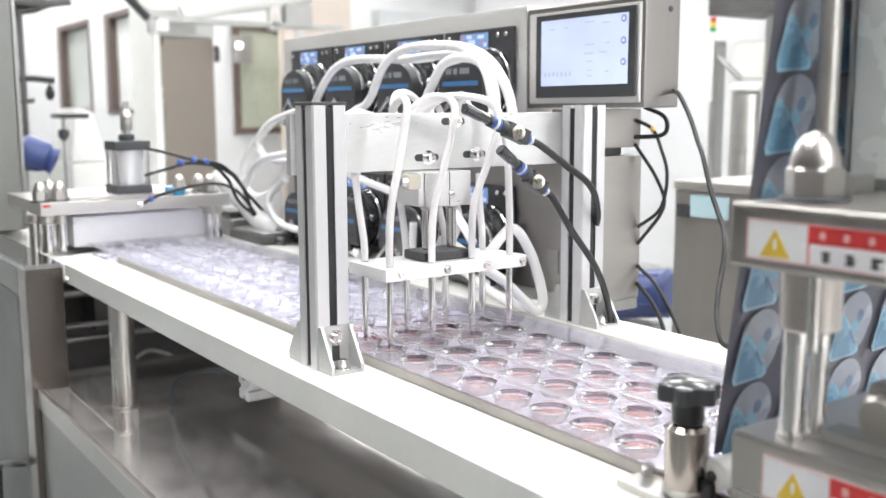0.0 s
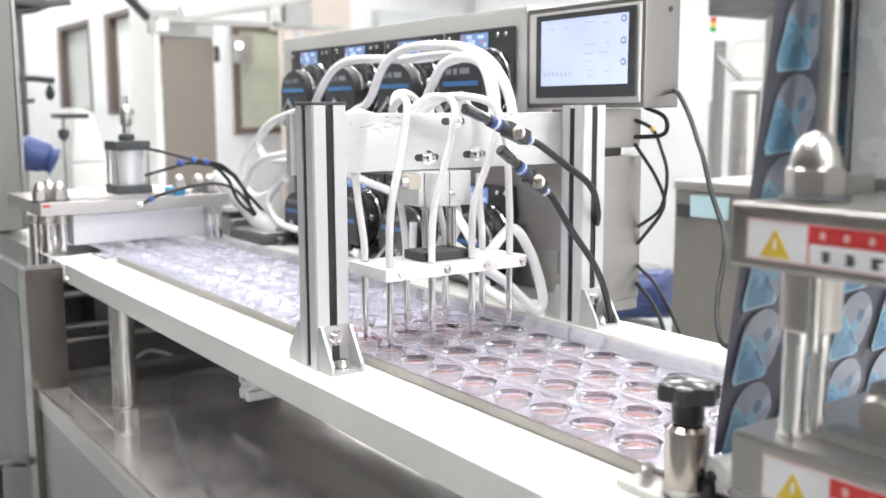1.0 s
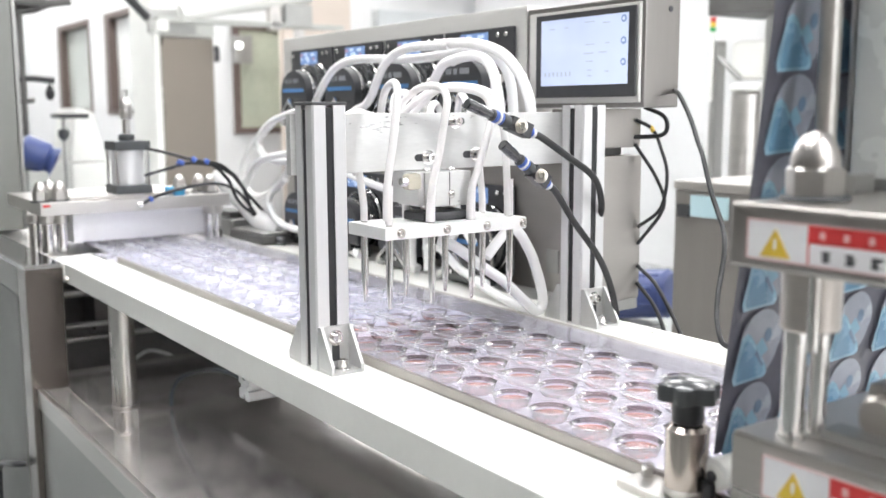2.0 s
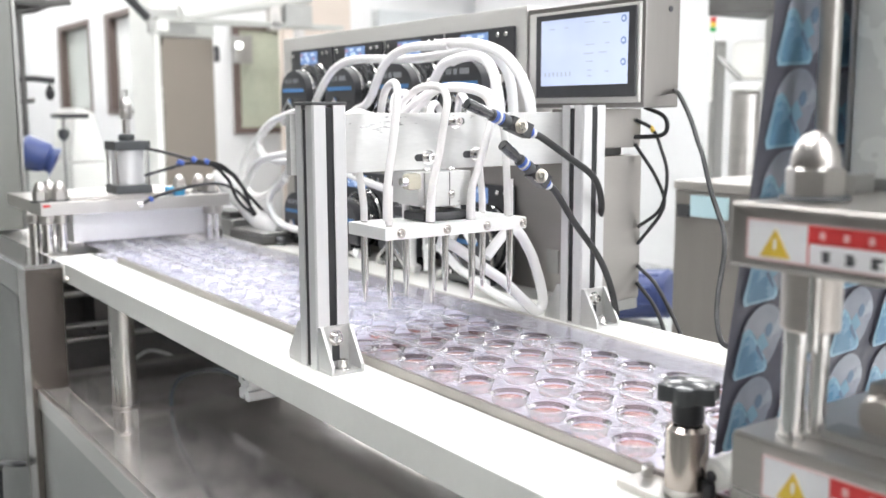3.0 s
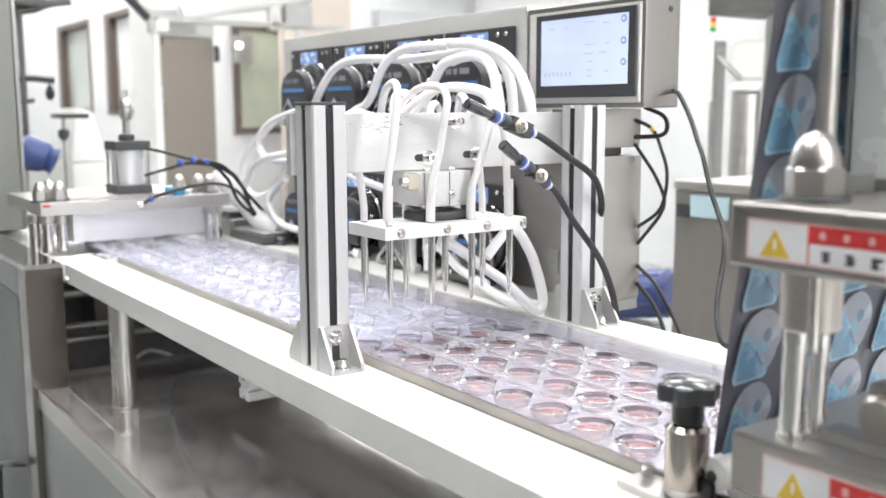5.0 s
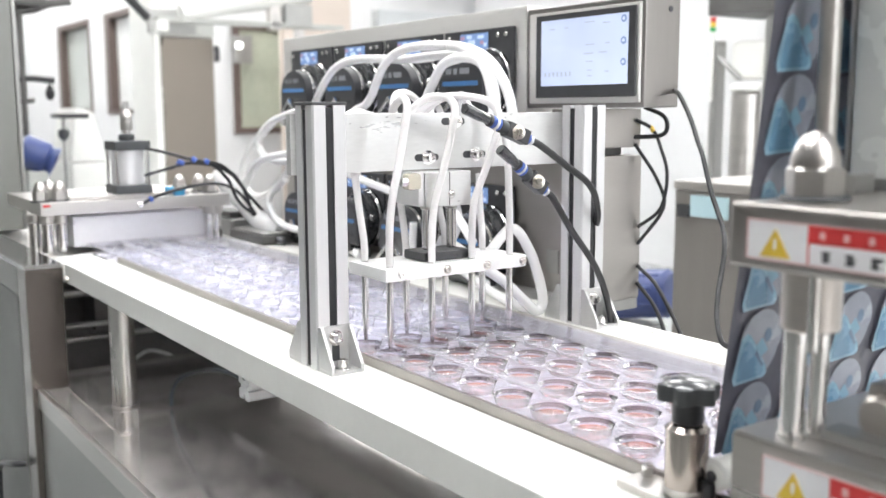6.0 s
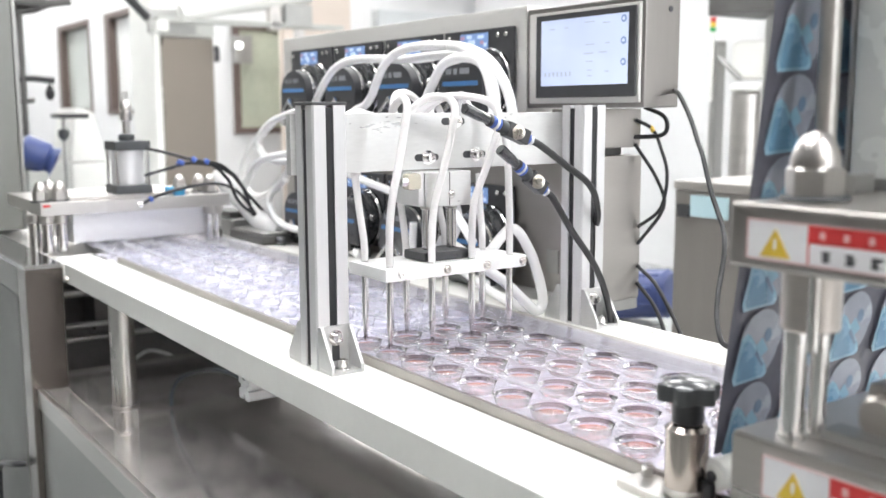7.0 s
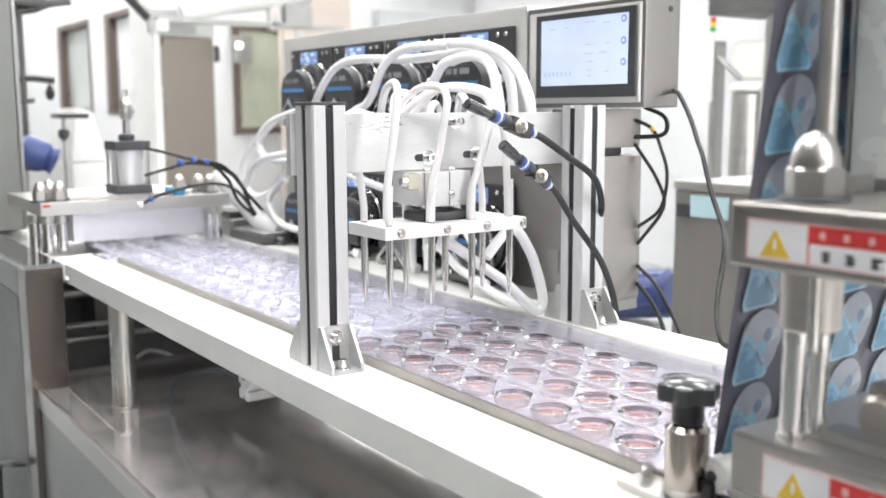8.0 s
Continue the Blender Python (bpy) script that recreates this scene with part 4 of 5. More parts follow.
    part("cap_ring", lathe([(0.0154, 0), (0.0162, 0.001), (0.0162, 0.004), (0.0154, 0.005)], (0.4605, 0.08, 0.907), (0, 0, 1), 30), STEEL, k)
    part("foot_screw", rod((0.423, 0.082, 0.906), (0.423, 0.082, 0.916), 0.005, 6), CHROME, k)
    rl = thing("film_roller", (0.485, 0.2, 0.925), "white plastic film guide roller above the web", "roller")
    part("roller", rod((0.4805, 0.083, 0.9240), (0.4805, 0.36, 0.9240), 0.0115, 28), WHITE, rl)
    part("end_disc", rod((0.4805, 0.0816, 0.9240), (0.4805, 0.0829, 0.9240), 0.004, 24), BLACK, rl)
    part("bearing_stand", box(0.472, 0.484, 0.0785, 0.0815, 0.9, 0.921, 0.004), BLACK, rl)


# ---- lidding film ----
FILM_A, FILM_B = Vector((0.4705, 0.0, 0.9335)), Vector((0.520, 0.0, 1.36))


def lidding_film():
    f = thing("lidding_film", (0.49, 0.22, 0.93), "dark lidding film printed with pale and blue motifs", "film")
    way = (FILM_B - FILM_A).normalized()
    ln = (FILM_B - FILM_A).length
    bm = bmesh.new()
    rows = []
    cols = 14
    nrm = way.cross(Vector((0, 1, 0)))
    for k in range(25):
        s = ln * k / 24
        rows.append([bm.verts.new(FILM_A + way * s + Vector((0, 0.096 + 0.27 * j / cols, 0)) + nrm * 0.0006 * math.sin(9 * j / cols + 22 * s)) for j in range(cols + 1)])
    for a, b in zip(rows, rows[1:]):
        for j in range(cols):
            bm.faces.new((a[j], a[j + 1], b[j + 1], b[j]))
    bmesh.ops.solidify(bm, geom=bm.faces[:], thickness=0.0004)
    part("strip", bm, FILM, f)
    prints = []
    ax, ay, org = Vector((0, 1, 0)), way, BASE[f]
    out = ax.cross(ay)
    for r in range(-1, 9):
        for c in range(4):
            pos = FILM_A + way * (0.0205 + r * PX) + Vector((0, ROW_Y[c] + 0.002, 0)) - nrm * 0.0
            bm = prism([(u * (0.86 + 0.10 * (v > 0)), v) for u, v in disc_outline(0.0235, 30, 0.0035, 0.004, 1.05)], org, ax, ay, 0.0003)
            m = part("motif", bm, FILM_WHITE, f, "pale round printed motif")
            tri_o = [(-0.021, -0.024), (0.011, -0.022), (0.0135, -0.019), (0.012, -0.014), (-0.008, 0.010), (-0.013, 0.013), (-0.018, 0.010), (-0.0235, -0.019)]
            part("triangle", prism(tri_o, org + out * 0.0003, ax, ay, 0.0003), FILM_EDGE, m, "pale blue bordered triangle")
            part("triangle_fill", prism([(u * 0.80 - 0.0012, v * 0.80 - 0.0025) for u, v in tri_o], org + out * 0.0006, ax, ay, 0.0002), FILM_BLUE, m)
            part("dark_bar", prism([(-0.003, -0.003), (0.007, -0.014), (0.0085, -0.012), (-0.001, 0.0)], org + out * 0.0008, ax, ay, 0.0002), FILM_INK, m)
            part("dark_mark", prism(disc_outline(0.0042, 8, 0.010, 0.009, 1.3), org + out * 0.0003, ax, ay, 0.0002), FILM_INK, m)
            part("blue_patch", prism([(-0.002, 0.002), (0.006, -0.006), (0.012, -0.002), (0.004, 0.008)], org + out * 0.0003, ax, ay, 0.00015), FILM_EDGE, m)
            prints.append((m, r, pos))
    return f, prints, way, nrm


def film_place(base, prints_row, pos, shift, way):
    """Where a motif lies once the film has run down by shift; past the roller it runs level."""
    s = (pos - FILM_A).dot(way) - shift
    y = pos.y
    if s >= 0:
        p = FILM_A + way * s
        return Matrix.Translation(Vector((p.x + 0.0016, y, p.z)) - base)
    return Matrix.Translation(Vector((FILM_A.x + 0.03 - s, y, 0.9125)) - base) @ Matrix.Rotation(radians(83), 4, "Y")


# ---- hoses ----
def hoses():
    made = []
    # upper tube arcs from the needles over the beam
    arcs = [
        [(0.0, 0.1236, 1.037), (0.0006, 0.1248, 1.057), (0.002, 0.128, 1.083), (0.004, 0.1355, 1.118), (0.004, 0.1425, 1.155), (0.001, 0.1475, 1.177), (-0.014, 0.152, 1.185), (-0.045, 0.160, 1.176), (-0.07, 0.168, 1.15), (-0.09, 0.18, 1.11)],
        [(0.0, 0.1797, 1.037), (0.0006, 0.1812, 1.055), (0.002, 0.185, 1.078), (0.004, 0.194, 1.108), (0.005, 0.204, 1.148), (0.003, 0.210, 1.173), (-0.013, 0.211, 1.186), (-0.05, 0.208, 1.186), (-0.08, 0.2, 1.165), (-0.1, 0.2, 1.12)],
        [(0.0, 0.2357, 1.037), (0.0004, 0.2368, 1.053), (0.001, 0.240, 1.073), (0.003, 0.251, 1.10), (0.004, 0.263, 1.13), (0.003, 0.272, 1.156), (-0.006, 0.270, 1.178), (-0.035, 0.257, 1.188), (-0.07, 0.237, 1.186), (-0.1, 0.21, 1.16)],
        [(0.0, 0.2915, 1.037), (-0.0008, 0.2916, 1.06), (-0.003, 0.292, 1.085), (-0.006, 0.2925, 1.12), (-0.012, 0.291, 1.15), (-0.022, 0.284, 1.178), (-0.05, 0.27, 1.188), (-0.085, 0.25, 1.185), (-0.12, 0.23, 1.15)],
    ]
    for pts in arcs:
        base = pts[0]
        t = thing("silicone_tube", base, "milky silicone dosing tube bent over the crossbeam", "tube", "dosing tubes")
        part("tube", tube(pts, 0.0045, 16), TUBING, t)
        made.append((t, Vector(base)))
    back = [
        [(-0.062, 0.120, 1.10), (-0.068, 0.117, 1.135), (-0.09, 0.12, 1.158), (-0.12, 0.15, 1.170), (-0.16, 0.2, 1.165), (-0.2, 0.28, 1.14)],
        [(-0.07, 0.186, 1.10), (-0.09, 0.19, 1.14), (-0.11, 0.2, 1.18), (-0.13, 0.22, 1.193), (-0.16, 0.26, 1.19), (-0.2, 0.32, 1.16)],
        [(-0.075, 0.243, 1.10), (-0.095, 0.25, 1.14), (-0.12, 0.26, 1.17), (-0.15, 0.29, 1.18), (-0.2, 0.34, 1.15)],
        [(-0.064, 0.295, 1.11), (-0.075, 0.298, 1.15), (-0.10, 0.30, 1.185), (-0.14, 0.32, 1.19), (-0.2, 0.36, 1.16)],
    ]
    for pts in back:
        t = thing("silicone_tube", pts[0], "milky silicone dosing tube behind the crossbeam", "tube", "dosing tubes")
        part("tube", tube(pts, 0.0048, 14), TUBING, t)
    # thick loops over the pump heads, lying in front of the cabinet
    y = 0.42
    loops = [
        [(-0.755, 0.430, 1.184), (-0.720, 0.430, 1.218), (-0.684, 0.430, 1.243), (-0.642, 0.430, 1.256), (-0.592, 0.430, 1.260), (-0.532, 0.430, 1.258), (-0.480, 0.430, 1.255), (-0.411, 0.430, 1.253), (-0.360, 0.430, 1.254)],
        [(-0.585, 0.420, 1.173), (-0.552, 0.419, 1.181), (-0.528, 0.418, 1.196), (-0.510, 0.417, 1.217), (-0.489, 0.416, 1.240), (-0.462, 0.414, 1.255), (-0.433, 0.413, 1.264), (-0.390, 0.412, 1.269), (-0.333, 0.411, 1.268), (-0.290, 0.411, 1.266)],
        [(-0.345, 0.400, 1.172), (-0.325, 0.395, 1.195), (-0.304, 0.395, 1.220), (-0.288, 0.395, 1.236), (-0.271, 0.395, 1.242), (-0.248, 0.395, 1.245)],
    ]
    for pts in loops:
        whole("silicone_tube", tube(pts, 0.0072, 16), SILICONE, "thick white silicone tube looped over the pump heads", "tube", "pump tubes")
    drops = [
        ([(-0.411, 0.430, 1.2535), (-0.359, 0.429, 1.2545), (-0.308, 0.428, 1.254), (-0.275, 0.427, 1.252), (-0.245, 0.426, 1.245), (-0.221, 0.424, 1.233), (-0.206, 0.423, 1.217), (-0.197, 0.422, 1.195), (-0.193, 0.421, 1.172), (-0.188, 0.420, 1.121)], 0.036),
        ([(-0.360, 0.412, 1.2695), (-0.320, 0.412, 1.268), (-0.281, 0.412, 1.265), (-0.245, 0.411, 1.259), (-0.212, 0.411, 1.249), (-0.190, 0.411, 1.237), (-0.175, 0.411, 1.224), (-0.161, 0.411, 1.208), (-0.149, 0.410, 1.189), (-0.143, 0.410, 1.170), (-0.137, 0.410, 1.123)], 0.036),
        ([(-0.273, 0.395, 1.242), (-0.254, 0.394, 1.245), (-0.230, 0.394, 1.246), (-0.207, 0.393, 1.243), (-0.188, 0.393, 1.235), (-0.174, 0.392, 1.220), (-0.166, 0.391, 1.201), (-0.160, 0.391, 1.174), (-0.156, 0.390, 1.131)], 0.012),
    ]
    swing = []
    for pts, deg in drops:
        t = thing("silicone_tube", pts[0], "thick white silicone tube hanging from the pump loops", "tube", "pump tubes")
        part("tube", tube(pts, 0.0074, 16), SILICONE, t)
        swing.append((t, Vector(pts[0]), deg))
    # loose loops upstream of the gantry
    side = [
        [(-0.846, 0.450, 1.173), (-0.883, 0.450, 1.169), (-0.935, 0.450, 1.161), (-0.990, 0.450, 1.149), (-1.036, 0.450, 1.129), (-1.054, 0.450, 1.109), (-1.044, 0.450, 1.088), (-1.014, 0.450, 1.074), (-0.968, 0.450, 1.069), (-0.902, 0.450, 1.070), (-0.851, 0.450, 1.075)],
        [(-1.005, 0.464, 1.150), (-1.071, 0.466, 1.123), (-1.126, 0.467, 1.094), (-1.167, 0.468, 1.067), (-1.190, 0.469, 1.037), (-1.188, 0.470, 1.012), (-1.160, 0.470, 0.992), (-1.113, 0.470, 0.985), (-1.056, 0.470, 0.995), (-1.008, 0.470, 1.014), (-0.967, 0.470, 1.040), (-0.944, 0.470, 1.064), (-0.903, 0.470, 1.083)],
        [(-0.811, 0.430, 1.093), (-0.879, 0.432, 1.088), (-0.953, 0.433, 1.080), (-1.014, 0.434, 1.069), (-1.062, 0.440, 1.051), (-1.108, 0.446, 1.024), (-1.143, 0.450, 0.999)],
        [(-0.922, 0.446, 1.034), (-0.966, 0.444, 1.014), (-0.984, 0.440, 0.997), (-0.988, 0.440, 0.977), (-0.968, 0.440, 0.955), (-0.928, 0.440, 0.941), (-0.864, 0.440, 0.937), (-0.827, 0.440, 0.940)],
        [(-1.105, 0.460, 0.968), (-1.094, 0.460, 0.953), (-1.074, 0.460, 0.938), (-1.034, 0.460, 0.930), (-0.984, 0.460, 0.929)],
    ]
    for pts in side:
        whole("silicone_tube", tube(pts, 0.0075, 14), SILICONE, "loose white silicone tube loop beside the cabinet", "tube", "loose tube loops")
    whole("silicone_tube", tube([(-1.16, 0.40, 1.04), (-1.13, 0.42, 1.0), (-1.10, 0.44, 0.965), (-1.05, 0.45, 0.935), (-0.97, 0.46, 0.915)], 0.022, 16), SILICONE, "thick milky suction hose beside the web", "tube")
    # tubes behind the needles, at the lower pumps
    low = [
        [(-0.68, 0.43, 1.07), (-0.6192, 0.43, 1.0583), (-0.5239, 0.43, 1.0438), (-0.43, 0.43, 1.033), (-0.34, 0.43, 1.04), (-0.28, 0.42, 1.01), (-0.22, 0.40, 0.985)],
        [(-0.4355, 0.44, 0.99), (-0.4394, 0.44, 0.95), (-0.44, 0.44, 0.918)],
        [(-0.40, 0.44, 0.985), (-0.3955, 0.44, 0.95), (-0.3945, 0.44, 0.916)],
        [(-0.40, 0.44, 0.953), (-0.3548, 0.44, 0.958), (-0.325, 0.44, 0.976), (-0.31, 0.44, 1.01), (-0.315, 0.43, 1.05)],
        [(-0.355, 0.44, 0.955), (-0.32, 0.44, 0.935), (-0.27, 0.43, 0.925), (-0.20, 0.42, 0.912), (-0.12, 0.40, 0.9085), (-0.075, 0.392, 0.911)],
        [(-0.060, 0.3022, 0.9907), (-0.060, 0.3427, 1.0233), (-0.060, 0.3709, 0.9956), (-0.060, 0.3885, 0.9569), (-0.060, 0.3966, 0.9259), (-0.060, 0.3929, 0.9135)],
        [(-0.060, 0.3929, 0.9128), (-0.060, 0.3813, 0.9134), (-0.060, 0.3621, 0.9299), (-0.060, 0.3293, 0.9578), (-0.060, 0.2977, 0.9782), (-0.060, 0.2587, 1.0051), (-0.060, 0.2335, 1.0175)],
    ]
    for k, pts in enumerate(low):
        whole("silicone_tube", tube(pts, 0.0068, 14), SILICONE, "white silicone tube curving down behind the needles", "tube", "lower tubes")
    return made, swing


def flow_valve(pts, hose, bolt_way):
    """A black push-in flow control with blue collars and its black hose; pts are its two ends."""
    a, b = Vector(pts[0]), Vector(pts[1])
    d = (b - a).normalized()
    ln = (b - a).length
    v = thing("flow_control", a, "black pneumatic flow control with blue collars and brass screw", "valve", "flow controls")
    body = lathe([(0, 0), (0.0056, 0), (0.0066, 0.0012), (0.0066, ln * 0.11), (0.0058, ln * 0.115), (0.0058, ln * 0.14), (0.0064, ln * 0.145), (0.0064, ln * 0.23), (0.0056, ln * 0.24), (0.0056, ln * 0.34), (0, ln * 0.34)], a, d, 20)
    part("plug", body, BLACK_GLOSS, v)
    part("joint", rod(a + d * ln * 0.33, a + d * ln * 0.372, 0.0070, 20), BLACK, v)
    part("blue_collar", rod(a + d * ln * 0.373, a + d * ln * 0.42, 0.0072, 20), BLUE, v, "bright blue collar")
    part("clear_ring", rod(a + d * ln * 0.422, a + d * ln * 0.45, 0.0076, 20), LABEL, v, "pale ring")
    part("blue_collar", rod(a + d * ln * 0.452, a + d * ln * 0.485, 0.0070, 20), BLUE, v, "bright blue collar")
    part("sleeve", lathe([(0, 0), (0.0074, 0), (0.0078, 0.001), (0.0078, ln * 0.05), (0.007, ln * 0.055), (0.007, ln * 0.135), (0, ln * 0.135)], a + d * ln * 0.486, d, 20), GREY_END, v)
    bm = box(-0.0085, 0.0085, -0.0072, 0.0072, 0, ln * 0.30, 0.0012)
    q = d.to_track_quat("Z", "X").to_matrix().to_4x4()
    bmesh.ops.transform(bm, matrix=Matrix.Translation(a + d * ln * 0.58) @ q, verts=bm.verts)
    part("body", bm, BLACK, v)
    c = a + d * ln * 0.73
    n = Vector(bolt_way).normalized()
    part("adjuster", lathe([(0, 0), (0.0082, 0), (0.0084, 0.0024), (0.0068, 0.0028), (0.0068, 0.006), (0.0042, 0.0065), (0.0042, 0.011), (0.0028, 0.0113), (0.0024, 0.0085), (0, 0.0085)], c + n * 0.0075, n, 20), BRASS, v, "pale brass adjusting screw")
    part("end_collar", rod(a + d * ln * 0.885, a + d * ln * 0.92, 0.0064, 20), BLUE, v, "bright blue collar")
    part("end_ring", rod(a + d * ln * 0.922, b - d * ln * 0.03, 0.0054, 20), LABEL, v)
    part("hose", tube([b - d * 0.004, b + d * 0.01] + hose, 0.0042, 12), RUBBER, v, "black air hose")
    return v, a


def cables():
    y = 0.61
    runs = [
        ("operator panel", [(-0.022, 0.592, 1.199), (0.003, 0.577, 1.191), (0.033, 0.565, 1.161), (0.058, 0.552, 1.131), (0.077, 0.539, 1.115), (0.104, 0.526, 1.070), (0.132, 0.514, 1.033), (0.147, 0.501, 1.008), (0.154, 0.488, 0.980), (0.161, 0.475, 0.958), (0.170, 0.463, 0.934), (0.186, 0.452, 0.911), (0.195, 0.455, 0.9035)], 0.0031),
        ("pump cabinet", [(-0.09, y, 1.1755), (-0.055, y, 1.1637), (-0.0471, y, 1.1481), (-0.0593, y, 1.1362), (-0.0915, y - 0.02, 1.1332)], 0.0032),
        ("pump cabinet", [(-0.0885, y - 0.02, 1.158), (-0.075, y, 1.145), (-0.0587, y, 1.1205), (-0.0447, y, 1.0816), (-0.0557, y, 1.0332), (-0.0885, y - 0.01, 1.0044)], 0.0026),
        ("pump cabinet", [(-0.0885, y - 0.02, 1.124), (-0.0624, y, 1.0727), (-0.0504, y, 1.0336), (-0.0885, y - 0.01, 0.9798)], 0.0026),
        ("pump cabinet", [(-0.0885, y - 0.01, 0.9482), (-0.0571, y, 0.9194), (-0.0104, y, 0.858), (0.03, y, 0.79)], 0.003),
        ("pump cabinet", [(-0.0885, y - 0.01, 0.9234), (-0.0615, y, 0.8899), (-0.0408, y, 0.8547), (-0.01, y, 0.79)], 0.003),
    ]
    for k, (what, pts, r) in enumerate(runs):
        whole("cable", tube(pts, r, 12), RUBBER, "black cable hanging from the " + what, "cable", "black cables")
    whole("cable_tag", rod((-0.0775, y, 1.1485), (-0.0715, y - 0.001, 1.141), 0.0033, 12), YELLOW, "small yellow cable marker", "marker")
    mo = thing("drive_block", (-1.02, 0.43, 0.9), "dark drive block on the far rail below the tube loops", "block")
    part("body", box(-1.10, -0.93, 0.395, 0.468, 0.9, 0.918, 0.004), DARK, mo)
    part("rear_body", box(-1.27, -1.102, 0.40, 0.47, 0.9, 0.938, 0.004), STEEL_DARK, mo)
    part("terminal_box", box(-1.25, -1.13, 0.41, 0.46, 0.9385, 0.952, 0.003), DARK, mo)
    part("lid", box(-1.09, -0.94, 0.40, 0.462, 0.9185, 0.923, 0.002), STEEL_DARK, mo)
    part("cable_gland", rod((-0.93, 0.43, 0.9095), (-0.90, 0.43, 0.9095), 0.007, 14), BLACK, mo)
    # air lines of the forming station
    x = -1.05
    air = [
        [(-1.07, 0.2039, 1.1004), (x, 0.2519, 1.0878), (x, 0.3105, 1.07), (x, 0.36, 1.055), (x - 0.02, 0.41, 1.02), (x - 0.05, 0.44, 0.98)],
        [(-1.07, 0.2058, 1.0439), (x, 0.2505, 1.0581), (x, 0.30, 1.067), (x, 0.3717, 1.0513), (x, 0.41, 1.01), (x, 0.43, 0.95)],
        [(x - 0.0, 0.1893, 0.9875), (x + 0.002, 0.2246, 1.004), (x, 0.2844, 1.0174), (x, 0.35, 1.0221), (x, 0.40, 1.0), (x, 0.45, 0.93)],
        [(x, 0.30, 1.075), (x, 0.34, 1.062), (x, 0.375, 1.03), (x, 0.40, 0.98), (x, 0.46, 0.93)],
        [(x, 0.33, 1.07), (x, 0.37, 1.055), (x - 0.01, 0.42, 1.0), (x, 0.47, 0.94)],
    ]
    for pts in air:
        whole("air_line", tube(pts, 0.0035, 10), RUBBER, "thin black air line of the forming station", "air line", "air lines")
    for p, q in (((x, 0.268, 1.071), (x, 0.280, 1.066)), ((x, 0.298, 1.077), (x, 0.306, 1.071)), ((x, 0.325, 1.072), (x, 0.333, 1.066)), ((x + 0.002, 0.206, 0.996), (x + 0.002, 0.212, 0.999))):
        whole("push_fitting", rod(p, q, 0.0062, 16), BLUE, "small blue push-in air fitting", "fitting", "air fittings")
    whole("elbow_fitting", rod((x + 0.0, 0.183, 0.9868), (x + 0.001, 0.1925, 0.988), 0.0055, 16), CHROME, "small steel elbow fitting", "fitting")


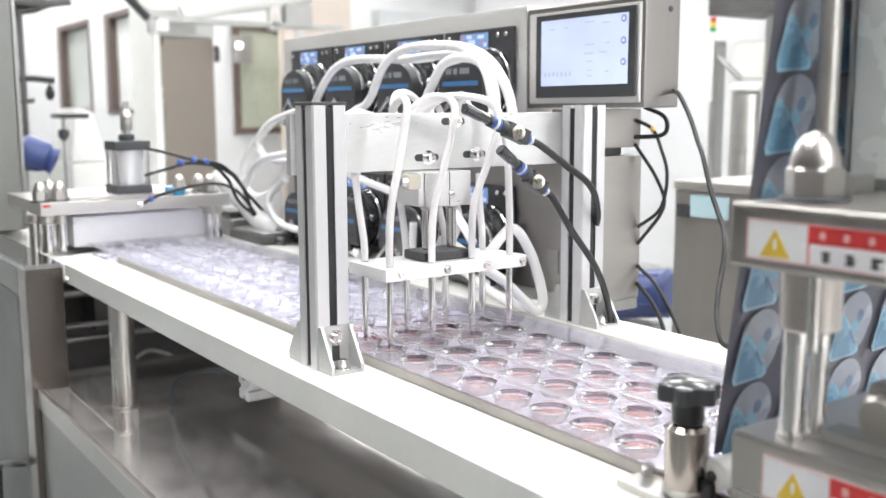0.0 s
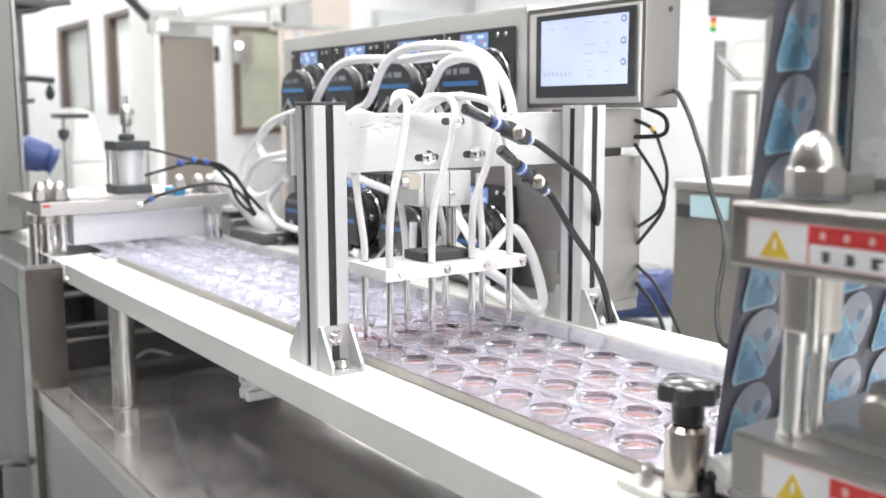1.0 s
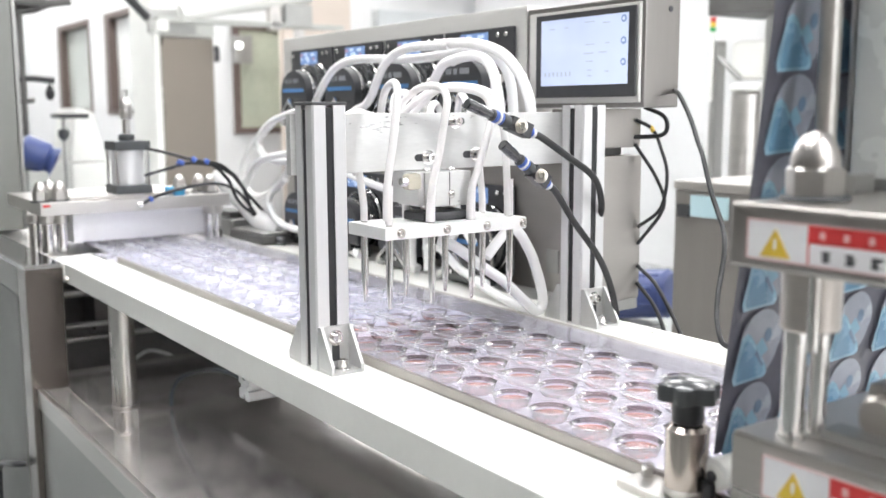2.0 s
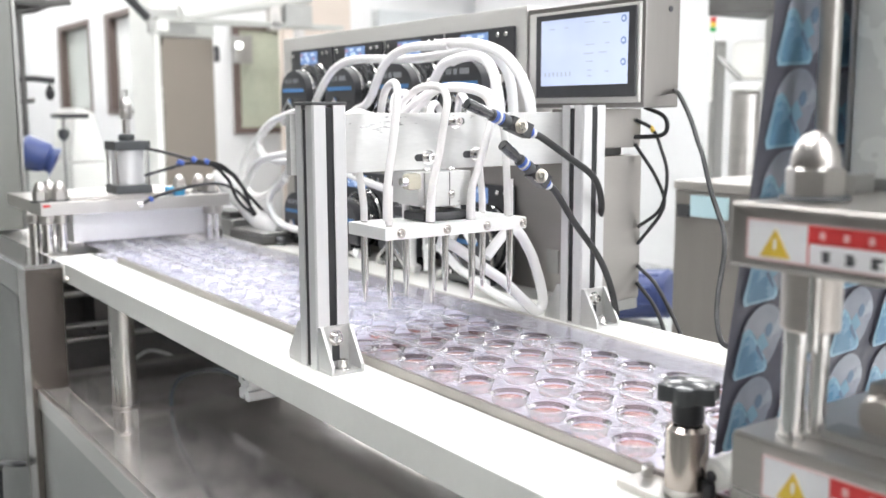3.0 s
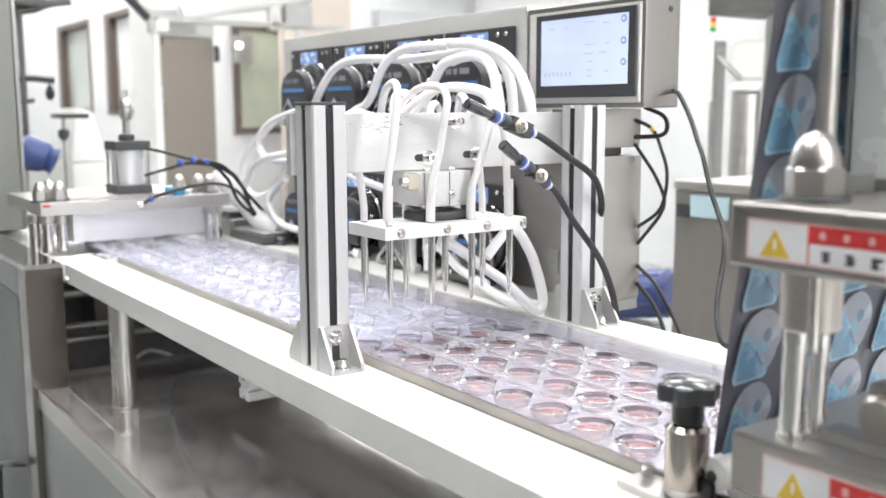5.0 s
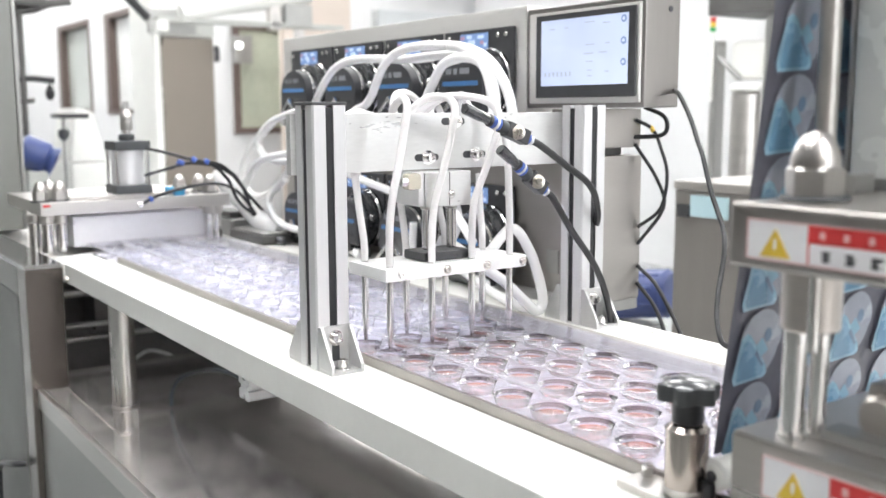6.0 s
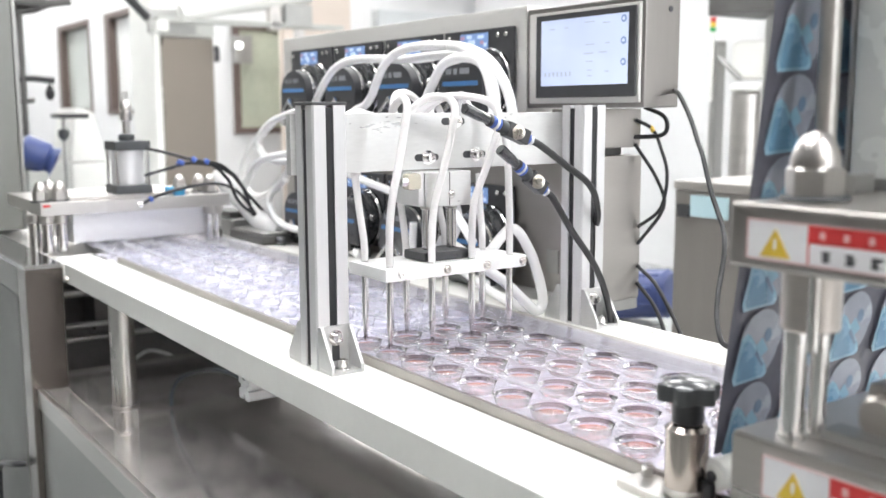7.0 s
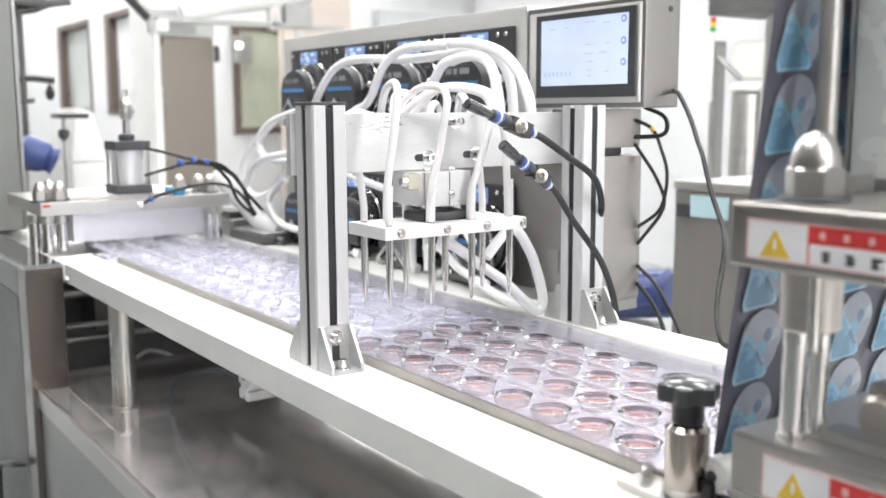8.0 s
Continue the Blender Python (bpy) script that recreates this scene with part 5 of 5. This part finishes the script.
# ---- far background ----
def background():
    c = thing("steel_cabinet", (-4.6, 1.6, 0), "tall brownish brushed steel cabinet", "cabinet")
    part("body", box(-4.9, -4.5, 1.44, 1.745, 0, 1.58, 0.004), BROWN_STEEL, c)
    part("head_rail", box(-4.9, -4.49, 1.43, 1.75, 1.585, 1.66, 0.004), GREY_PAINT, c)
    part("hinge", box(-4.5, -4.48, 1.746, 1.775, 1.45, 1.54, 0.004), BLACK, c)
    part("pillar", box(-4.9, -4.5, 1.40, 1.438, 0, 2.2, 0.004), WHITE, c)
    d = thing("overhead_duct", (-4.2, 1.6, 1.7), "white overhead supply duct with bracket", "duct")
    part("duct", tube([(-4.0, 1.38, 1.66), (-4.0, 1.55, 1.70), (-4.0, 1.75, 1.74), (-4.0, 2.1, 1.80)], 0.05, 16), WHITE, d)
    part("bracket", box(-4.05, -3.95, 1.235, 1.295, 1.565, 1.62, 0.005), WHITE, d)
    part("arm", box(-4.04, -3.97, 1.25, 2.3, 1.615, 1.64, 0.003), GREY_PAINT, d)
    part("side_panel", box(-4.22, -4.2, 1.275, 1.53, 1.575, 1.70, 0.004), STEEL_DARK, d)
    part("end_box", box(-4.1, -4.06, 1.27, 1.33, 1.585, 1.64, 0.004), WHITE, d)
    part("hanger", box(-4.03, -3.97, 1.86, 1.92, 1.60, 3.0, 0.003), STEEL, d)
    part("valve_block", box(-4.08, -3.96, 1.94, 2.1, 1.62, 1.74, 0.004), STEEL_DARK, d)
    whole("black_hose", tube([(-4, 1.05, 1.80), (-4, 1.12, 1.72), (-4, 1.18, 1.66), (-4, 1.21, 1.63)], 0.022, 12), RUBBER, "black ribbed overhead hose", "hose")
    # the glowing disc stands in for the reflection of a globe lamp
    g = thing("lamp_glint_disc", (-6.55, 2.8, 1.6), "glowing disc on a grey mount, painting a lamp reflection", "gauge")
    part("face", rod((-6.52, 2.775, 1.69), (-6.51, 2.775, 1.69), 0.029, 24), LAMP_GLINT, g)
    part("mount", box(-6.56, -6.521, 2.73, 2.89, 1.55, 1.77, 0.005), STEEL_DARK, g)
    # stand with black arms, and a blue motor
    st = thing("sensor_stand", (-3, 0.45, 0), "dark jointed sensor stand", "stand")
    part("arm", tube([(-3, 0.33, 1.289), (-3, 0.42, 1.296), (-3, 0.505, 1.288)], 0.012, 10), RUBBER, st)
    part("sensor", lathe([(0, 0), (0.010, 0.003), (0.018, 0.025), (0.012, 0.045), (0.004, 0.06), (0, 0.06)], (-3, 0.488, 1.215), (0, 0, 1), 14), RUBBER, st)
    part("post", rod((-3, 0.395, 0.0), (-3, 0.395, 1.54), 0.012, 12), DARK, st)
    part("cross_arm", tube([(-3, 0.36, 1.21), (-3, 0.43, 1.215)], 0.010, 10, 2), DARK, st)
    ts = thing("stool_stand", (-3, 0.52, 0), "dark pedestal stand with flat plate", "stand")
    part("plate", box(-3.06, -2.94, 0.498, 0.612, 1.148, 1.166, 0.006), RUBBER, ts)
    part("stem", rod((-3, 0.529, 0.0), (-3, 0.529, 1.148), 0.0055, 12), STEEL_DARK, ts)
    part("ball", lathe([(0, 0), (0.013, 0.008), (0.022, 0.025), (0.020, 0.045), (0.006, 0.05), (0, 0.05)], (-3, 0.529, 1.06), (0, 0, 1), 16), GREY_END, ts)
    m = thing("blue_motor", (-3, 0.44, 0.9), "blue enamelled electric motor", "motor")
    part("body", rod((-3, 0.368, 1.040), (-2.97, 0.462, 0.992), 0.062, 24), BLUE_PAINT, m)
    part("bell", lathe([(0.03, 0), (0.05, 0.01), (0.062, 0.03), (0.058, 0.032), (0.03, 0.012)], (-2.97, 0.455, 0.996), (0.3, 0.9, -0.46), 20), BLUE_PAINT, m)
    part("bracket", box(-3.03, -2.93, 0.38, 0.45, 0.0, 0.955, 0.004), GREY_PAINT, m)
    part("lamp_head", box(-3.05, -2.95, 0.374, 0.487, 1.556, 1.62, 0.012), DARK, st)
    part("upper_arm", tube([(-3, 0.30, 1.535), (-3, 0.43, 1.545), (-3, 0.50, 1.57), (-3, 0.58, 1.585)], 0.016, 10), DARK, st)
    w = thing("white_machine", (-3.4, 0.7, 0), "white machine with sloping covers", "machine")
    part("body", box(-3.6, -3.2, 0.60, 0.80, 0, 0.97, 0.02), WHITE, w)
    part("cover", prism([(0, 0), (0.14, 0), (0.10, 0.20), (0.03, 0.22)], (-3.2, 0.60, 0.97), (0, 1, 0), (0, 0, 1), -0.3, 0.008), WHITE, w)
    whole("beige_panel", box(-6.1, -6.0, 2.92, 3.50, 0.0, 2.2, 0.004), surf("beige_board", (0.62, 0.54, 0.48), 0.55, 0, 0.08, 3, 0.02), "beige wall panel behind the pump cabinet", "panel")
    whole("grey_partition", box(-5.6, -5.5, 3.45, 5.05, 0.0, 1.92, 0.004), surf("grey_board", (0.50, 0.52, 0.53), 0.5, 0, 0.08, 3, 0.02), "pale grey machine partition behind the pumps", "partition")
    whole("steel_mullion", box(-5.4, -5.34, 2.70, 2.76, 0.0, 2.9, 0.004), STEEL, "steel upright behind the pump cabinet", "upright")
    # beyond the far rail
    b = thing("control_cabinet", (-0.4, 1.4, 0), "stainless control cabinet with a small window", "cabinet")
    part("body", box(-0.555, 0.3, 1.2, 1.6, 0, 1.0, 0.004), HOUSING_STEEL, b)
    part("lid", box(-0.556, 0.3, 1.195, 1.6, 1.001, 1.02, 0.003), STEEL, b)
    part("window", box(-0.507, -0.408, 1.194, 1.1995, 0.945, 0.991, 0.001), surf("pale_blue_glass", (0.40, 0.55, 0.60), 0.15, 0, 0.05, 10, 0), b, "pale blue window")
    part("switch", box(-0.541, -0.51, 1.19, 1.1995, 0.942, 0.970, 0.002), BLACK, b, "black switch")
    m = thing("blue_motor", (-0.93, 1.45, 0.0), "dark blue drive motor beside the machine", "motor")
    part("body", rod((-1.06, 1.42, 0.66), (-0.80, 1.48, 0.70), 0.062, 28), BLUE_PAINT, m)
    for k in range(9):
        a = k * math.pi * 2 / 9
        part("cooling_fin", rod((-1.05, 1.42 + 0.061 * math.cos(a), 0.662 + 0.061 * math.sin(a)), (-0.82, 1.475 + 0.061 * math.cos(a), 0.697 + 0.061 * math.sin(a)), 0.005, 8), BLUE_PAINT, m)
    part("foot", box(-1.02, -0.84, 1.40, 1.50, 0.0, 0.61, 0.004), GREY_PAINT, m)
    f = thing("filling_machine", (-1.45, 2.6, 0), "pale stainless machine with signal tower", "machine")
    part("tank", rod((-1.43, 2.55, 0.0), (-1.43, 2.55, 1.235), 0.055, 20), STEEL, f)
    part("tank_cap", rod((-1.43, 2.55, 1.235), (-1.43, 2.55, 1.265), 0.06, 20), WHITE, f)
    part("frame", box(-1.56, -1.53, 2.5, 2.55, 0.0, 1.42, 0.004), STEEL_DARK, f)
    part("frame", box(-1.36, -1.33, 2.55, 2.6, 0.0, 1.5, 0.004), STEEL_DARK, f)
    part("hopper", box(-1.52, -1.36, 2.56, 2.8, 1.28, 1.42, 0.02), WHITE, f)
    part("dark_head", box(-1.58, -1.30, 2.5, 2.8, 1.515, 1.62, 0.006), DARK, f)
    for z, mt in ((1.49, RED), (1.472, YELLOW), (1.454, surf("green_lens", (0.06, 0.35, 0.12), 0.3, 0, 0.05, 10, 0))):
        part("signal_lens", rod((-1.545, 2.49, z), (-1.545, 2.49, z + 0.017), 0.011, 14), mt, f)
    part("signal_mast", rod((-1.545, 2.49, 1.2), (-1.545, 2.49, 1.454), 0.006, 10), WHITE, f)
    part("strut", rod((-1.52, 2.5, 1.36), (-1.42, 2.5, 1.28), 0.01, 10), STEEL_DARK, f)
    whole("white_screen", box(-1.95, -1.60, 2.95, 3.0, 0.0, 2.2, 0.004), WALL, "plain white partition screen", "screen")


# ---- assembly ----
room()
conveyor()
gantry_post(0.033, True)
gantry_post(0.407, False)
beam()
head = dosing_head()
web, rising = plastic_web()
pump_cabinet()
operator_panel()
rod_end, mould = forming_station()
left_cabinet()
sealing_station()
film, prints, film_way, film_n = lidding_film()
arcs, swing = hoses()
valves = [flow_valve(((0.04, 0.196, 1.1745), (0.04, 0.294, 1.136)), [(0.03, 0.351, 1.108), (0.025, 0.3974, 1.08), (0.01, 0.425, 1.045), (-0.01, 0.44, 1.02)], (0.9, -0.4, 0.15)),
          flow_valve(((0.04, 0.245, 1.1295), (0.04, 0.3163, 1.0755)), [(0.03, 0.3615, 1.0301), (0.03, 0.40, 0.985), (0.026, 0.425, 0.945), (0.02, 0.443, 0.902)], (0.9, -0.4, 0.15))]
cables()
background()

# ---- movement ----
LIFT = [(0.0, 0), (1.3, 0), (1.4, 0.06), (1.5, 0.28), (1.6, 0.55), (1.7, 0.78), (1.85, 0.97), (2.0, 1), (5.0, 1), (5.15, 0.9), (5.4, 0.3), (5.6, 0.02), (5.75, 0), (7.25, 0), (7.35, 0.05), (7.4, 0.13), (7.5, 0.37), (7.6, 0.64), (7.7, 0.85), (7.82, 0.98), (7.95, 1.0), (8.0, 1.0)]
FEED = [(0.0, 0), (2.4, 0), (2.55, 0.08), (2.8, 0.26), (3.0, 0.465), (3.2, 0.67), (3.4, 0.87), (3.5, 0.95), (3.65, 0.995), (3.75, 1), (8.0, 1)]
ROD = [(0.0, 0), (0.85, 0), (0.95, 0.2), (1.05, 0.75), (1.15, 1), (4.95, 1), (5.1, 0.8), (5.3, 0.1), (5.4, 0), (6.85, 0), (6.95, 0.5), (7.05, 0.95), (7.15, 1), (8.0, 1)]


def motions():
    b = BASE[head]
    walk(head, [(t, pose(b.x, b.y, b.z - NOZZLE_DROP * (1 - u))) for t, u in LIFT])
    b = BASE[web]
    walk(web, [(t, pose(b.x + 2 * PX * u, b.y, b.z)) for t, u in FEED])
    b = BASE[rod_end]
    walk(rod_end, [(t, pose(b.x, b.y, b.z + 0.023 * u)) for t, u in ROD])
    walk(mould, [(t, pose(0, 0, -0.009 * (1 - u))) for t, u in ROD])
    for k, (t_ob, at) in enumerate(arcs):
        lift = (0.017, 0.012, 0.010, 0.012)[k]
        walk(t_ob, [(t, pose(at.x, at.y - 0.003 * u, at.z + lift * u, (2.5, 2, 2, 0)[k] * u, (-2, -2, -2, 0)[k] * u, 0)) for t, u in LIFT])
    for t_ob, at, deg in swing:
        walk(t_ob, [(t, pose(at.x + deg * u, at.y, at.z, 0, -1.5 * u, 0)) for t, u in LIFT])
    for v, at in valves:
        walk(v, [(t, pose(at.x, at.y + 0.003 * u, at.z + 0.005 * u, 1.5 * u, 0, 0)) for t, u in LIFT])
    fb = BASE[film]
    for m, r, pos in prints:
        walk(m, [(t, film_place(fb, r, pos, 2 * PX * u, film_way)) for t, u in FEED])
    for liq, late in rising:
        if late:
            walk(liq, [(0.0, pose(0, 0, -0.0045)), (5.7, pose(0, 0, -0.0045)), (7.0, pose(0, 0, 0)), (8.0, pose(0, 0, 0))])


motions()
